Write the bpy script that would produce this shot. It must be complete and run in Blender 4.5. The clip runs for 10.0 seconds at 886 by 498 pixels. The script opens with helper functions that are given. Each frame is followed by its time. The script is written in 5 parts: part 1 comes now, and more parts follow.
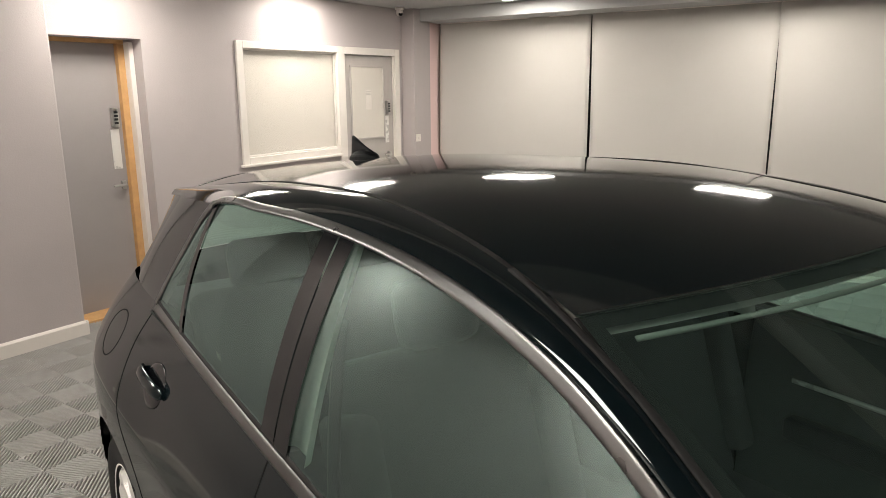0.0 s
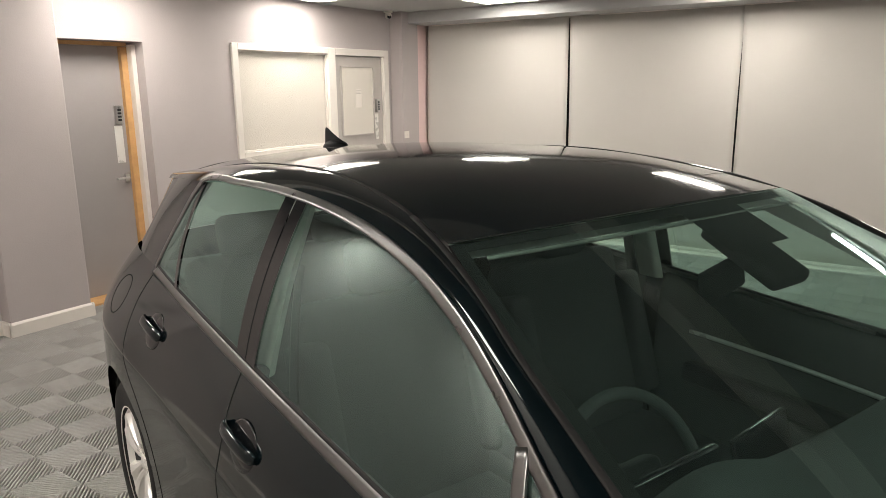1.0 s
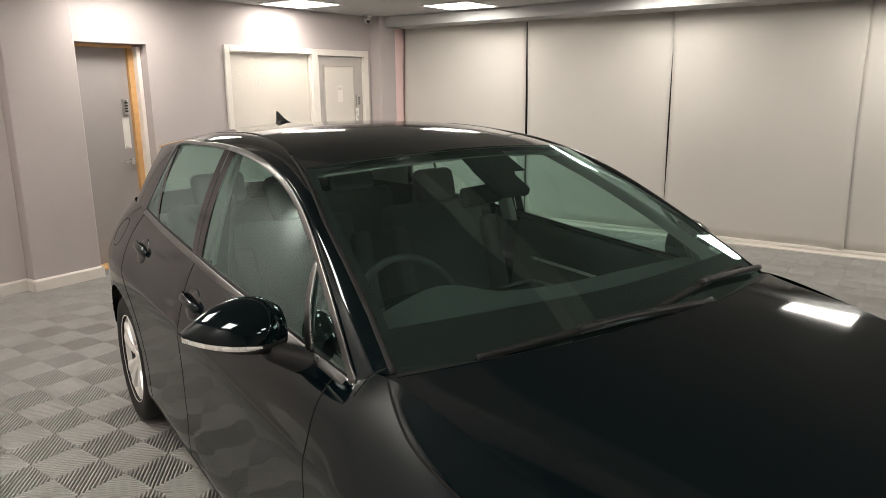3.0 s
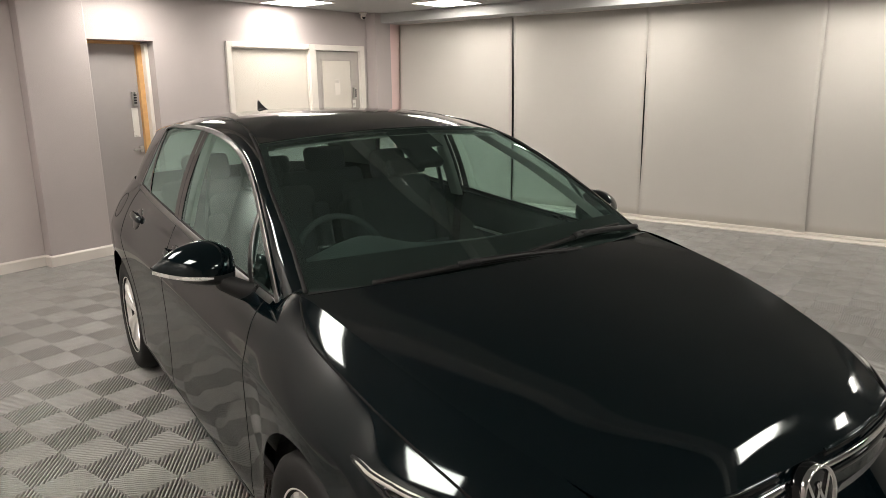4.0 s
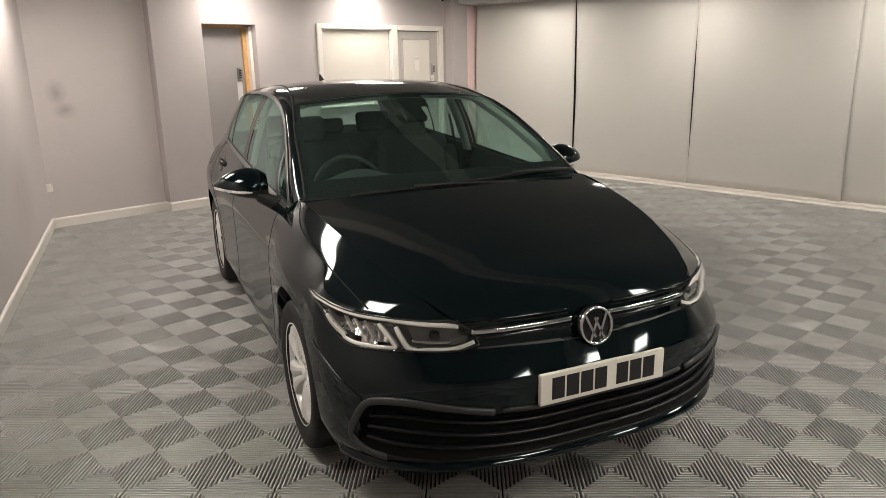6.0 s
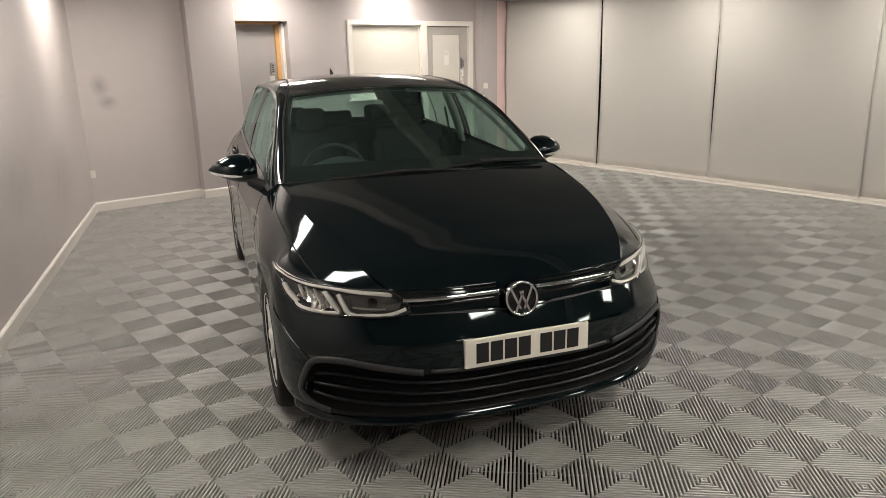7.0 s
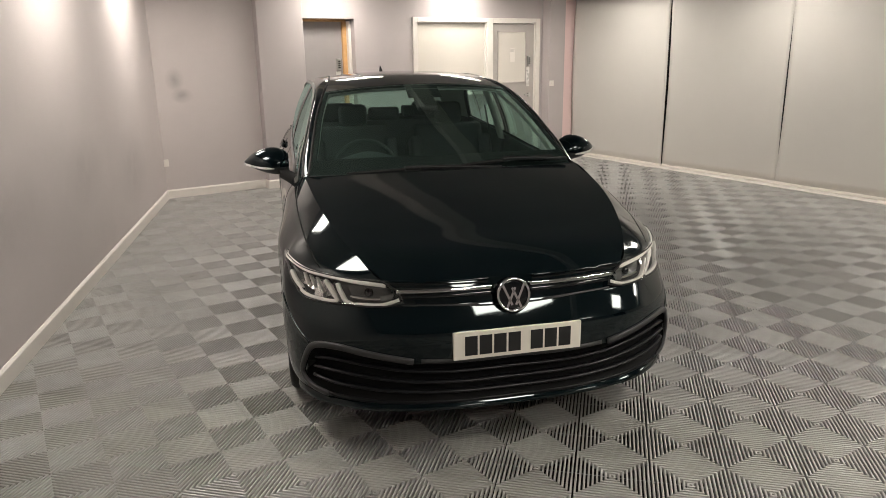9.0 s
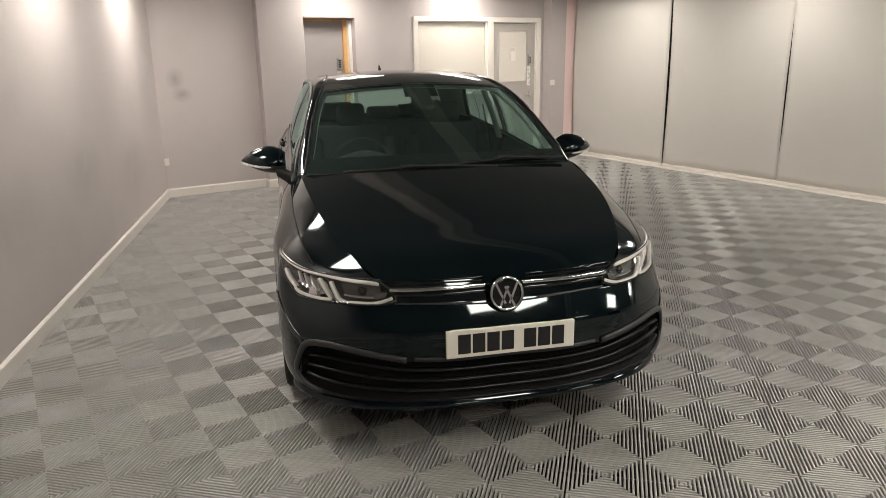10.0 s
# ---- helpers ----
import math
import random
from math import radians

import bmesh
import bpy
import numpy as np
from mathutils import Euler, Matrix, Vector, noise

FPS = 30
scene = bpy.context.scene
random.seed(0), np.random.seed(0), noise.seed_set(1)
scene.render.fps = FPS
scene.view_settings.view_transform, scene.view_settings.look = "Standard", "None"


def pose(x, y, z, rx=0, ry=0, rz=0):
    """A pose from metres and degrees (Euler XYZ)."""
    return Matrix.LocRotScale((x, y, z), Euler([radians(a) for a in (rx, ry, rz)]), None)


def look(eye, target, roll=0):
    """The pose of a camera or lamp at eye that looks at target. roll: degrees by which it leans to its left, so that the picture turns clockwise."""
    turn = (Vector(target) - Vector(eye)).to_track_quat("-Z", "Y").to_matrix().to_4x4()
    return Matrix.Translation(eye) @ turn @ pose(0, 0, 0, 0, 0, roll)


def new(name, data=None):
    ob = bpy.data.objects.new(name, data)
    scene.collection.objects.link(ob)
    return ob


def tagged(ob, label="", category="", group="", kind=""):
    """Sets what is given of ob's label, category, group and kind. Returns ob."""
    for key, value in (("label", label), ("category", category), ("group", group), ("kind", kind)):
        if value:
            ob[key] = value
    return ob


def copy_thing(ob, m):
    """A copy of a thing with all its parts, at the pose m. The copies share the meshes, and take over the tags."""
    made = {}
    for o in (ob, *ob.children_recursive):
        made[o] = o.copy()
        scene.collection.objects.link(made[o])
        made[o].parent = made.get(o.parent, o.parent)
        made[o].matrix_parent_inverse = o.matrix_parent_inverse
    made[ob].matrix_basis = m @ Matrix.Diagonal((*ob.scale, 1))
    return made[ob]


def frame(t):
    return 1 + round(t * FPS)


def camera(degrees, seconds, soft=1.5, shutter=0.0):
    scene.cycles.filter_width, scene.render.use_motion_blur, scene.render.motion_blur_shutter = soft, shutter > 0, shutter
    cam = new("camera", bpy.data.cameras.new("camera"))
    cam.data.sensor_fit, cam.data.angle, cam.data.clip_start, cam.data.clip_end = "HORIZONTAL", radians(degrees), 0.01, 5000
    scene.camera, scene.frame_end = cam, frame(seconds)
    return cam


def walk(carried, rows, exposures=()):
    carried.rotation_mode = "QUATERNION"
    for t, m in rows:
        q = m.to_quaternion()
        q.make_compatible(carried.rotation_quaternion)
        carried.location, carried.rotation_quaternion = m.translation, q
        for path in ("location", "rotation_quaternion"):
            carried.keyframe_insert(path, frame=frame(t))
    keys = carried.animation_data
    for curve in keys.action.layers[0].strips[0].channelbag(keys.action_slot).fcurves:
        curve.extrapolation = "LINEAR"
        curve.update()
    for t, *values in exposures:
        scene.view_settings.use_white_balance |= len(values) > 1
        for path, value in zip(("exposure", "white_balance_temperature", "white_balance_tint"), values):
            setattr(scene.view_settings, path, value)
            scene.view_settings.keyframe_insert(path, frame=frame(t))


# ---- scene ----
cam = camera(63.9, 10.0, soft=0.75)
PATH = [
    (0, (-1.202, -0.83, 1.653), (-0.065, 0.754, 1.205), -0.5),
    (0.5, (-1.256, -1.032, 1.649), (-0.121, 0.553, 1.204), -0.6),
    (1, (-1.302, -1.247, 1.647), (-0.169, 0.339, 1.198), -0.6),
    (1.5, (-1.341, -1.462, 1.647), (-0.21, 0.126, 1.2), -0.5),
    (2, (-1.394, -1.72, 1.638), (-0.263, -0.13, 1.196), -0.5),
    (2.5, (-1.438, -1.986, 1.626), (-0.315, -0.392, 1.18), -0.5),
    (4, (-1.473, -2.898, 1.596), (-0.409, -1.27, 1.131), -0.8),
    (4.5, (-1.475, -3.209, 1.591), (-0.441, -1.568, 1.102), -0.7),
    (5, (-1.5, -3.537, 1.571), (-0.523, -1.864, 1.074), -0.6),
    (5.5, (-1.49, -3.813, 1.583), (-0.615, -2.088, 1.075), -0.8),
    (7, (-1.124, -4.48, 1.584), (-0.486, -2.66, 1.053), -1.2),
    (7.5, (-0.987, -4.62, 1.594), (-0.423, -2.776, 1.062), -1.0),
    (8, (-0.893, -4.667, 1.602), (-0.4, -2.804, 1.066), -1.1),
    (8.5, (-0.857, -4.656, 1.597), (-0.415, -2.781, 1.058), -0.9),
    (9, (-0.831, -4.656, 1.597), (-0.413, -2.775, 1.059), -0.9),
    (9.5, (-0.811, -4.666, 1.598), (-0.399, -2.785, 1.058), -0.9),
    (10, (-0.795, -4.668, 1.594), (-0.386, -2.787, 1.055), -0.9),
]
walk(cam, [(t, look(eye, target, roll)) for t, eye, target, roll in PATH])

# ---- world and light ----
world = bpy.data.worlds.new("world")
scene.world = world
world.use_nodes = True
world.node_tree.nodes["Background"].inputs["Color"].default_value = (0.05, 0.05, 0.05, 1)
world.node_tree.nodes["Background"].inputs["Strength"].default_value = 0.2
PANEL_GLOW = 29.0
WALL_TURN = 20.0          # the far walls stand turned to the car
TILE_TURN = -25.8
CEIL = 2.455
# LED panels in the ceiling, in the far walls' own directions (along, towards)
PANELS = [(1.45, 3.92), (3.35, 4.05), (4.58, 2.88), (4.6, 0.75), (4.65, -1.4), (-0.74, 3.05), (-1.50, 1.08), (-2.20, -0.79),
          (0.9, -3.35), (-0.6, -3.8), (2.5, -4.5), (4.9, -3.8), (1.0, -5.6), (-1.45, -5.3)]


# ---- materials ----
def mat(name, color, rough=0.5, metal=0.0, vary=0.0, scale=6.0, bump=0.0, bump_scale=60.0, coat=0.0, rough_vary=0.0, tone=None, spec=0.5, piece=0.0, placed=False):
    m = bpy.data.materials.new(name)
    m.use_nodes = True
    nt = m.node_tree
    b = nt.nodes["Principled BSDF"]
    b.inputs["Base Color"].default_value = (*color, 1)
    b.inputs["Roughness"].default_value = rough
    b.inputs["Metallic"].default_value = metal
    b.inputs["Specular IOR Level"].default_value = spec
    if coat:
        b.inputs["Coat Weight"].default_value = coat
        b.inputs["Coat Roughness"].default_value = 0.012
        b.inputs["Coat IOR"].default_value = 1.36
    tc = nt.nodes.new("ShaderNodeTexCoord")
    here = nt.nodes.new("ShaderNodeNewGeometry").outputs["Position"] if placed else tc.outputs["Object"]
    if vary or rough_vary:
        n1 = nt.nodes.new("ShaderNodeTexNoise")
        n1.inputs["Scale"].default_value = scale
        n1.inputs["Detail"].default_value = 6
        n1.inputs["Roughness"].default_value = 0.6
        nt.links.new(here, n1.inputs["Vector"])
        n2 = nt.nodes.new("ShaderNodeTexNoise")
        n2.inputs["Scale"].default_value = scale * 0.13
        n2.inputs["Detail"].default_value = 3
        nt.links.new(here, n2.inputs["Vector"])
        add = nt.nodes.new("ShaderNodeMath")
        add.operation = "ADD"
        nt.links.new(n1.outputs["Fac"], add.inputs[0])
        nt.links.new(n2.outputs["Fac"], add.inputs[1])
        ramp = nt.nodes.new("ShaderNodeMapRange")
        ramp.inputs["From Min"].default_value = 0.6
        ramp.inputs["From Max"].default_value = 1.4
        nt.links.new(add.outputs[0], ramp.inputs["Value"])
        if vary:
            mix = nt.nodes.new("ShaderNodeMix")
            mix.data_type = "RGBA"
            t2 = tone or tuple(c * (1 - vary) for c in color)
            mix.inputs["A"].default_value = (*t2, 1)
            mix.inputs["B"].default_value = (*[min(1, c * (1 + vary * 0.6)) for c in color], 1)
            nt.links.new(ramp.outputs["Result"], mix.inputs["Factor"])
            last = mix.outputs["Result"]
            if piece:
                info = nt.nodes.new("ShaderNodeObjectInfo")
                hs = nt.nodes.new("ShaderNodeHueSaturation")
                mr = nt.nodes.new("ShaderNodeMapRange")
                mr.inputs["To Min"].default_value = 1 - piece
                mr.inputs["To Max"].default_value = 1 + piece
                nt.links.new(info.outputs["Random"], mr.inputs["Value"])
                nt.links.new(mr.outputs["Result"], hs.inputs["Value"])
                nt.links.new(last, hs.inputs["Color"])
                last = hs.outputs["Color"]
            nt.links.new(last, b.inputs["Base Color"])
        if rough_vary:
            mr = nt.nodes.new("ShaderNodeMapRange")
            mr.inputs["To Min"].default_value = max(0.0, rough - rough_vary)
            mr.inputs["To Max"].default_value = rough + rough_vary
            nt.links.new(ramp.outputs["Result"], mr.inputs["Value"])
            nt.links.new(mr.outputs["Result"], b.inputs["Roughness"])
    if bump:
        n3 = nt.nodes.new("ShaderNodeTexNoise")
        n3.inputs["Scale"].default_value = bump_scale
        n3.inputs["Detail"].default_value = 5
        nt.links.new(here, n3.inputs["Vector"])
        bp = nt.nodes.new("ShaderNodeBump")
        bp.inputs["Strength"].default_value = bump
        bp.inputs["Distance"].default_value = 0.01
        nt.links.new(n3.outputs["Fac"], bp.inputs["Height"])
        nt.links.new(bp.outputs["Normal"], b.inputs["Normal"])
    return m


def glass_mat(name, tint, face=0.04, rough=0.0, gloss=(0.74, 1.0, 0.96)):
    """Thin glass: clear tint, with gloss that grows towards grazing."""
    m = bpy.data.materials.new(name)
    m.use_nodes = True
    nt = m.node_tree
    nt.nodes.clear()
    out = nt.nodes.new("ShaderNodeOutputMaterial")
    tr = nt.nodes.new("ShaderNodeBsdfTransparent")
    tr.inputs["Color"].default_value = (*tint, 1)
    gl = nt.nodes.new("ShaderNodeBsdfGlossy")
    gl.inputs["Roughness"].default_value = rough
    gl.inputs["Color"].default_value = (*gloss, 1)
    lw = nt.nodes.new("ShaderNodeLayerWeight")
    pw = nt.nodes.new("ShaderNodeMath")
    pw.operation = "POWER"
    pw.inputs[1].default_value = 4.5
    nt.links.new(lw.outputs["Facing"], pw.inputs[0])
    mr = nt.nodes.new("ShaderNodeMapRange")
    mr.inputs["To Min"].default_value = face
    nt.links.new(pw.outputs[0], mr.inputs["Value"])
    mix = nt.nodes.new("ShaderNodeMixShader")
    nt.links.new(mr.outputs["Result"], mix.inputs[0])
    nt.links.new(tr.outputs[0], mix.inputs[1])
    nt.links.new(gl.outputs[0], mix.inputs[2])
    nt.links.new(mix.outputs[0], out.inputs["Surface"])
    return m


def glow_mat(name, color, strength):
    m = bpy.data.materials.new(name)
    m.use_nodes = True
    nt = m.node_tree
    b = nt.nodes["Principled BSDF"]
    b.inputs["Base Color"].default_value = (0.8, 0.8, 0.8, 1)
    b.inputs["Emission Color"].default_value = (*color, 1)
    b.inputs["Emission Strength"].default_value = strength
    return m


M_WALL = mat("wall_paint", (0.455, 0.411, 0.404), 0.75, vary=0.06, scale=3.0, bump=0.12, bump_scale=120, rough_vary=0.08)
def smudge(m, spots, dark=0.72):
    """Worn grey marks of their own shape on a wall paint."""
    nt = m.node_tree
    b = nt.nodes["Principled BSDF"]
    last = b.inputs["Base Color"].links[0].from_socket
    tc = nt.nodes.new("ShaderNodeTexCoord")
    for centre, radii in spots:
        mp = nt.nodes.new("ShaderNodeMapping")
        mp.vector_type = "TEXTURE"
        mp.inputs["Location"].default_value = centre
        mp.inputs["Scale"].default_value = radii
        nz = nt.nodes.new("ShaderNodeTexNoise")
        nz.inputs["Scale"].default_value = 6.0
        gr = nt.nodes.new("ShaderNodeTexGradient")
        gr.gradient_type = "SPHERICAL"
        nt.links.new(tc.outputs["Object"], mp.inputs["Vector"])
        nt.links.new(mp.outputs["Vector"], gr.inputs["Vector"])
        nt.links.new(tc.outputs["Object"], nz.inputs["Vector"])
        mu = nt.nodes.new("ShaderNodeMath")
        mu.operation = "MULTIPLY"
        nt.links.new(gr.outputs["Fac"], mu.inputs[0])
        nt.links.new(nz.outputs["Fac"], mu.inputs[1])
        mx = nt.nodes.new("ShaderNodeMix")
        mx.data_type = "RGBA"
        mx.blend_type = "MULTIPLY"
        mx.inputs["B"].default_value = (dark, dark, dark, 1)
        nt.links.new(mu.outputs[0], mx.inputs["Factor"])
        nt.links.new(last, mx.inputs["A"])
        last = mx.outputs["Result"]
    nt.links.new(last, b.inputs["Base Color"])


# same grey paint as M_WALL, lightened for better lit walls, plus worn smudges
M_WORN_LIT = mat("lit_worn_wall_paint", (0.54, 0.486, 0.475), 0.75, vary=0.06, scale=3.0, bump=0.12, bump_scale=120, rough_vary=0.08)
smudge(M_WORN_LIT, [((-1.96, 3.97, 1.33), (0.11, 0.11, 0.14)), ((-1.90, 3.99, 1.15), (0.13, 0.13, 0.09))], 0.35)
smudge(M_WORN_LIT, [((-2.27, -0.6, 0.75), (0.2, 0.7, 0.35)), ((-2.25, 0.9, 0.8), (0.2, 0.5, 0.3)), ((-2.2, 2.4, 0.6), (0.2, 0.6, 0.4))], 0.72)
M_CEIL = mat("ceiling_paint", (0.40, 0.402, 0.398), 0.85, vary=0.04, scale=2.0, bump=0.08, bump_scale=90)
# ceiling beam's colour raised above M_CEIL, standing in for panel light on its sides
M_BEAM_LIT = mat("lit_beam_paint", (0.70, 0.675, 0.64), 0.7, vary=0.04, scale=2.0, bump=0.06, bump_scale=90)
M_WHITE = mat("white_gloss_paint", (0.75, 0.705, 0.655), 0.35, vary=0.05, scale=9.0, bump=0.05, bump_scale=40)
M_BLIND = mat("blind_fabric", (0.535, 0.512, 0.48), 0.8, vary=0.05, scale=1.2, bump=0.15, bump_scale=500)
M_DARK = mat("dark_gap", (0.012, 0.012, 0.012), 0.8, vary=0.2, scale=5, spec=0.12)
M_PINK = mat("pink_plaster", (0.78, 0.585, 0.57), 0.7, vary=0.04, scale=4)
M_DOOR = mat("grey_door_paint", (0.335, 0.308, 0.302), 0.5, vary=0.06, scale=4, bump=0.05, bump_scale=80)
M_WOOD = mat("raw_pine", (0.62, 0.36, 0.15), 0.55, vary=0.25, scale=14, bump=0.1, bump_scale=60)
M_STEEL = mat("brushed_steel", (0.55, 0.54, 0.52), 0.32, metal=1.0, vary=0.1, scale=30)
M_CASE = mat("grey_casement_paint", (0.45, 0.415, 0.388), 0.45, vary=0.08, scale=9, bump=0.05, bump_scale=60)
M_FROST = mat("cream_roller_blind", (0.76, 0.71, 0.66), 0.6, vary=0.06, scale=2.0)
M_TILE = mat("grey_polypropylene_tile", (0.325, 0.322, 0.31), 0.30, vary=0.2, scale=12, bump=0.05, bump_scale=300, rough_vary=0.03, tone=(0.268, 0.26, 0.24), piece=0.05, spec=0.85, placed=True)
M_SUB = mat("dark_subfloor", (0.012, 0.012, 0.012), 0.9, vary=0.3, scale=8)
M_PAINT = mat("black_car_paint", (0.0010, 0.0032, 0.0045), 0.055, vary=0.15, scale=400, spec=0.5)
M_PAINT.node_tree.nodes["Principled BSDF"].inputs["Specular Tint"].default_value = (0.88, 1.0, 1.0, 1)
M_GLOSSBLACK = mat("gloss_black_trim", (0.005, 0.006, 0.007), 0.05, vary=0.1, scale=40, spec=0.5)
M_RUBBER = mat("black_rubber", (0.016, 0.016, 0.016), 0.65, vary=0.25, scale=18, bump=0.1, bump_scale=200, spec=0.25)
M_PLASTIC = mat("matt_black_plastic", (0.014, 0.014, 0.015), 0.45, vary=0.15, scale=30, bump=0.15, bump_scale=400, spec=0.35)
M_CHROME = mat("chrome", (0.72, 0.72, 0.72), 0.08, metal=1.0, rough_vary=0.03, scale=20)
M_SATIN = mat("satin_silver_trim", (0.17, 0.17, 0.167), 0.30, metal=1.0, rough_vary=0.05, scale=20)
M_ALLOY = mat("silver_alloy", (0.76, 0.74, 0.71), 0.3, metal=0.25, vary=0.06, scale=20, rough_vary=0.08)
M_SEAT = mat("dark_seat_cloth", (0.036, 0.037, 0.038), 0.85, vary=0.25, scale=60, bump=0.2, bump_scale=600)
M_DASH = mat("dark_dashboard", (0.058, 0.064, 0.062), 0.7, spec=0.25, vary=0.15, scale=20, bump=0.2, bump_scale=350)
M_LINER = mat("pale_headliner", (0.50, 0.50, 0.46), 0.85, vary=0.06, scale=30, bump=0.1, bump_scale=400)
M_PLATE = mat("white_number_plate", (0.80, 0.75, 0.66), 0.3, vary=0.03, scale=10)
M_INK = mat("black_ink", (0.01, 0.01, 0.01), 0.4, vary=0.1, scale=20)
M_SURROUND = mat("satin_charcoal_plastic", (0.030, 0.030, 0.031), 0.42, vary=0.15, scale=30, bump=0.1, bump_scale=400)
M_MIRROR = mat("mirror_glass", (0.85, 0.87, 0.88), 0.01, metal=1.0, rough_vary=0.005, scale=5)
M_GUIDE = mat("pale_light_guide", (0.80, 0.785, 0.74), 0.12, metal=0.1, vary=0.06, scale=40)
M_BOWL = mat("grey_lamp_housing", (0.11, 0.112, 0.11), 0.25, vary=0.15, scale=60)
M_SLAT = mat("satin_black_slat", (0.010, 0.010, 0.011), 0.3, vary=0.15, scale=30, spec=0.25)
M_AERIAL = mat("black_aerial_plastic", (0.008, 0.009, 0.010), 0.5, vary=0.1, scale=40, spec=0.15)
M_TRIM = mat("grey_cloth_edge", (0.22, 0.22, 0.20), 0.85, vary=0.08, scale=40)
M_GLASS = glass_mat("tinted_car_glass", (0.68, 0.86, 0.80), 0.17, 0.0)
M_SCREEN = glass_mat("windscreen_glass", (0.72, 0.90, 0.85), 0.155)
M_LENS = glass_mat("clear_lens", (0.95, 0.95, 0.94), 0.04, gloss=(1.0, 1.0, 1.0))
M_GLOW = glow_mat("led_diffuser", (1.0, 0.937, 0.85), PANEL_GLOW)


# ---- mesh helpers ----
def mesh_of(name, verts, faces, material, smooth=True):
    me = bpy.data.meshes.new(name)
    me.from_pydata([tuple(v) for v in verts], [], [tuple(f) for f in faces])
    me.validate()
    if material:
        me.materials.append(material)
    me.shade_smooth() if smooth else me.shade_flat()
    return me


def part(name, bm, material, parent, label=""):
    """Links a bmesh or a mesh as one object under a thing."""
    if isinstance(bm, bpy.types.Mesh):
        me = bm
    else:
        me = bpy.data.meshes.new(name)
        bmesh.ops.recalc_face_normals(bm, faces=bm.faces)
        bm.to_mesh(me)
        bm.free()
        me.materials.append(material)
    ob = new(name, me)
    if parent:
        ob.parent = parent
    if label:
        ob["label"] = label
    return ob


def empty(name, label, category, group="", kind="", m=None):
    e = new(name)
    e.empty_display_size = 0.1
    if m is not None:
        e.matrix_basis = m
    return tagged(e, label, category, group, kind)


def box_bm(bm, x0, x1, y0, y1, z0, z1, m=None, bevel=0.0):
    r = bmesh.ops.create_cube(bm, size=1)
    vs = r["verts"]
    for v in vs:
        v.co = Vector((x0 + (v.co.x + 0.5) * (x1 - x0), y0 + (v.co.y + 0.5) * (y1 - y0), z0 + (v.co.z + 0.5) * (z1 - z0)))
    if bevel:
        es = list({e for v in vs for e in v.link_edges})
        r = bmesh.ops.bevel(bm, geom=es, offset=bevel, segments=2, affect="EDGES", profile=0.6)
        vs = list({v for f in r["faces"] for v in f.verts} | {v for v in vs if v.is_valid})
    if m is not None:
        bmesh.ops.transform(bm, matrix=m, verts=vs)
    return vs


def box(x0, x1, y0, y1, z0, z1, bevel=0.0, m=None):
    bm = bmesh.new()
    box_bm(bm, x0, x1, y0, y1, z0, z1, m, bevel)
    return bm


def lathe(profile, n=48, axis="x"):
    """A ring of (radius, along) pairs turned about an axis."""
    verts, faces = [], []
    k = len(profile)
    for i in range(n):
        a = 2 * math.pi * i / n
        for r, t in profile:
            verts.append((t, r * math.cos(a), r * math.sin(a)) if axis == "x" else (r * math.cos(a), r * math.sin(a), t) if axis == "z" else (r * math.cos(a), t, r * math.sin(a)))
    for i in range(n):
        j = (i + 1) % n
        for p in range(k - 1):
            faces.append((i * k + p, i * k + p + 1, j * k + p + 1, j * k + p))
    return verts, faces


def spline(pts, per=8):
    """Smooth curve through points; per samples in each span, so that the points stay on the grid."""
    P = np.array(pts, float)
    if len(P) == 2:
        t = np.linspace(0, 1, per + 1)[:, None]
        return P[0] * (1 - t) + P[1] * t
    d = np.maximum(np.linalg.norm(np.diff(P, axis=0), axis=1), 1e-6) ** 0.5
    T = np.zeros_like(P)
    s = np.diff(P, axis=0) / d[:, None]
    T[1:-1] = (s[:-1] * d[1:, None] + s[1:] * d[:-1, None]) / (d[:-1] + d[1:])[:, None]
    T[0] = 1.5 * s[0] - 0.5 * T[1]
    T[-1] = 1.5 * s[-1] - 0.5 * T[-2]
    out = []
    for i in range(len(P) - 1):
        for q in range(per):
            t = q / per
            h00, h10, h01, h11 = 2 * t**3 - 3 * t**2 + 1, t**3 - 2 * t**2 + t, -2 * t**3 + 3 * t**2, t**3 - t**2
            out.append(h00 * P[i] + h10 * d[i] * T[i] + h01 * P[i + 1] + h11 * d[i] * T[i + 1])
    out.append(P[-1])
    return np.array(out)


def surface(rows, pu=8, pv=8):
    """A smooth grid of points through rows of points."""
    a = np.array([spline(r, pu) for r in rows])
    return np.stack([spline(a[:, i], pv) for i in range(a.shape[1])], axis=1)


def grid_faces(nv, nu):
    return [(i * nu + j, i * nu + j + 1, (i + 1) * nu + j + 1, (i + 1) * nu + j) for i in range(nv - 1) for j in range(nu - 1)]


def faired(G, turns=60):
    """Evens the curvature of a grid while it keeps its edges and its size."""
    G = G.copy()
    for k in range(turns):
        w = .5 if k % 2 == 0 else -.52
        mean = (G[:-2, 1:-1] + G[2:, 1:-1] + G[1:-1, :-2] + G[1:-1, 2:]) / 4
        G[1:-1, 1:-1] += w * (mean - G[1:-1, 1:-1])
    return G


def mirror_x(G):
    H = G.copy()
    H[..., 0] *= -1
    return H


def grid_mesh(name, G, material, flip=False):
    nv, nu = G.shape[:2]
    f = grid_faces(nv, nu)
    if flip:
        f = [q[::-1] for q in f]
    return mesh_of(name, G.reshape(-1, 3), f, material)


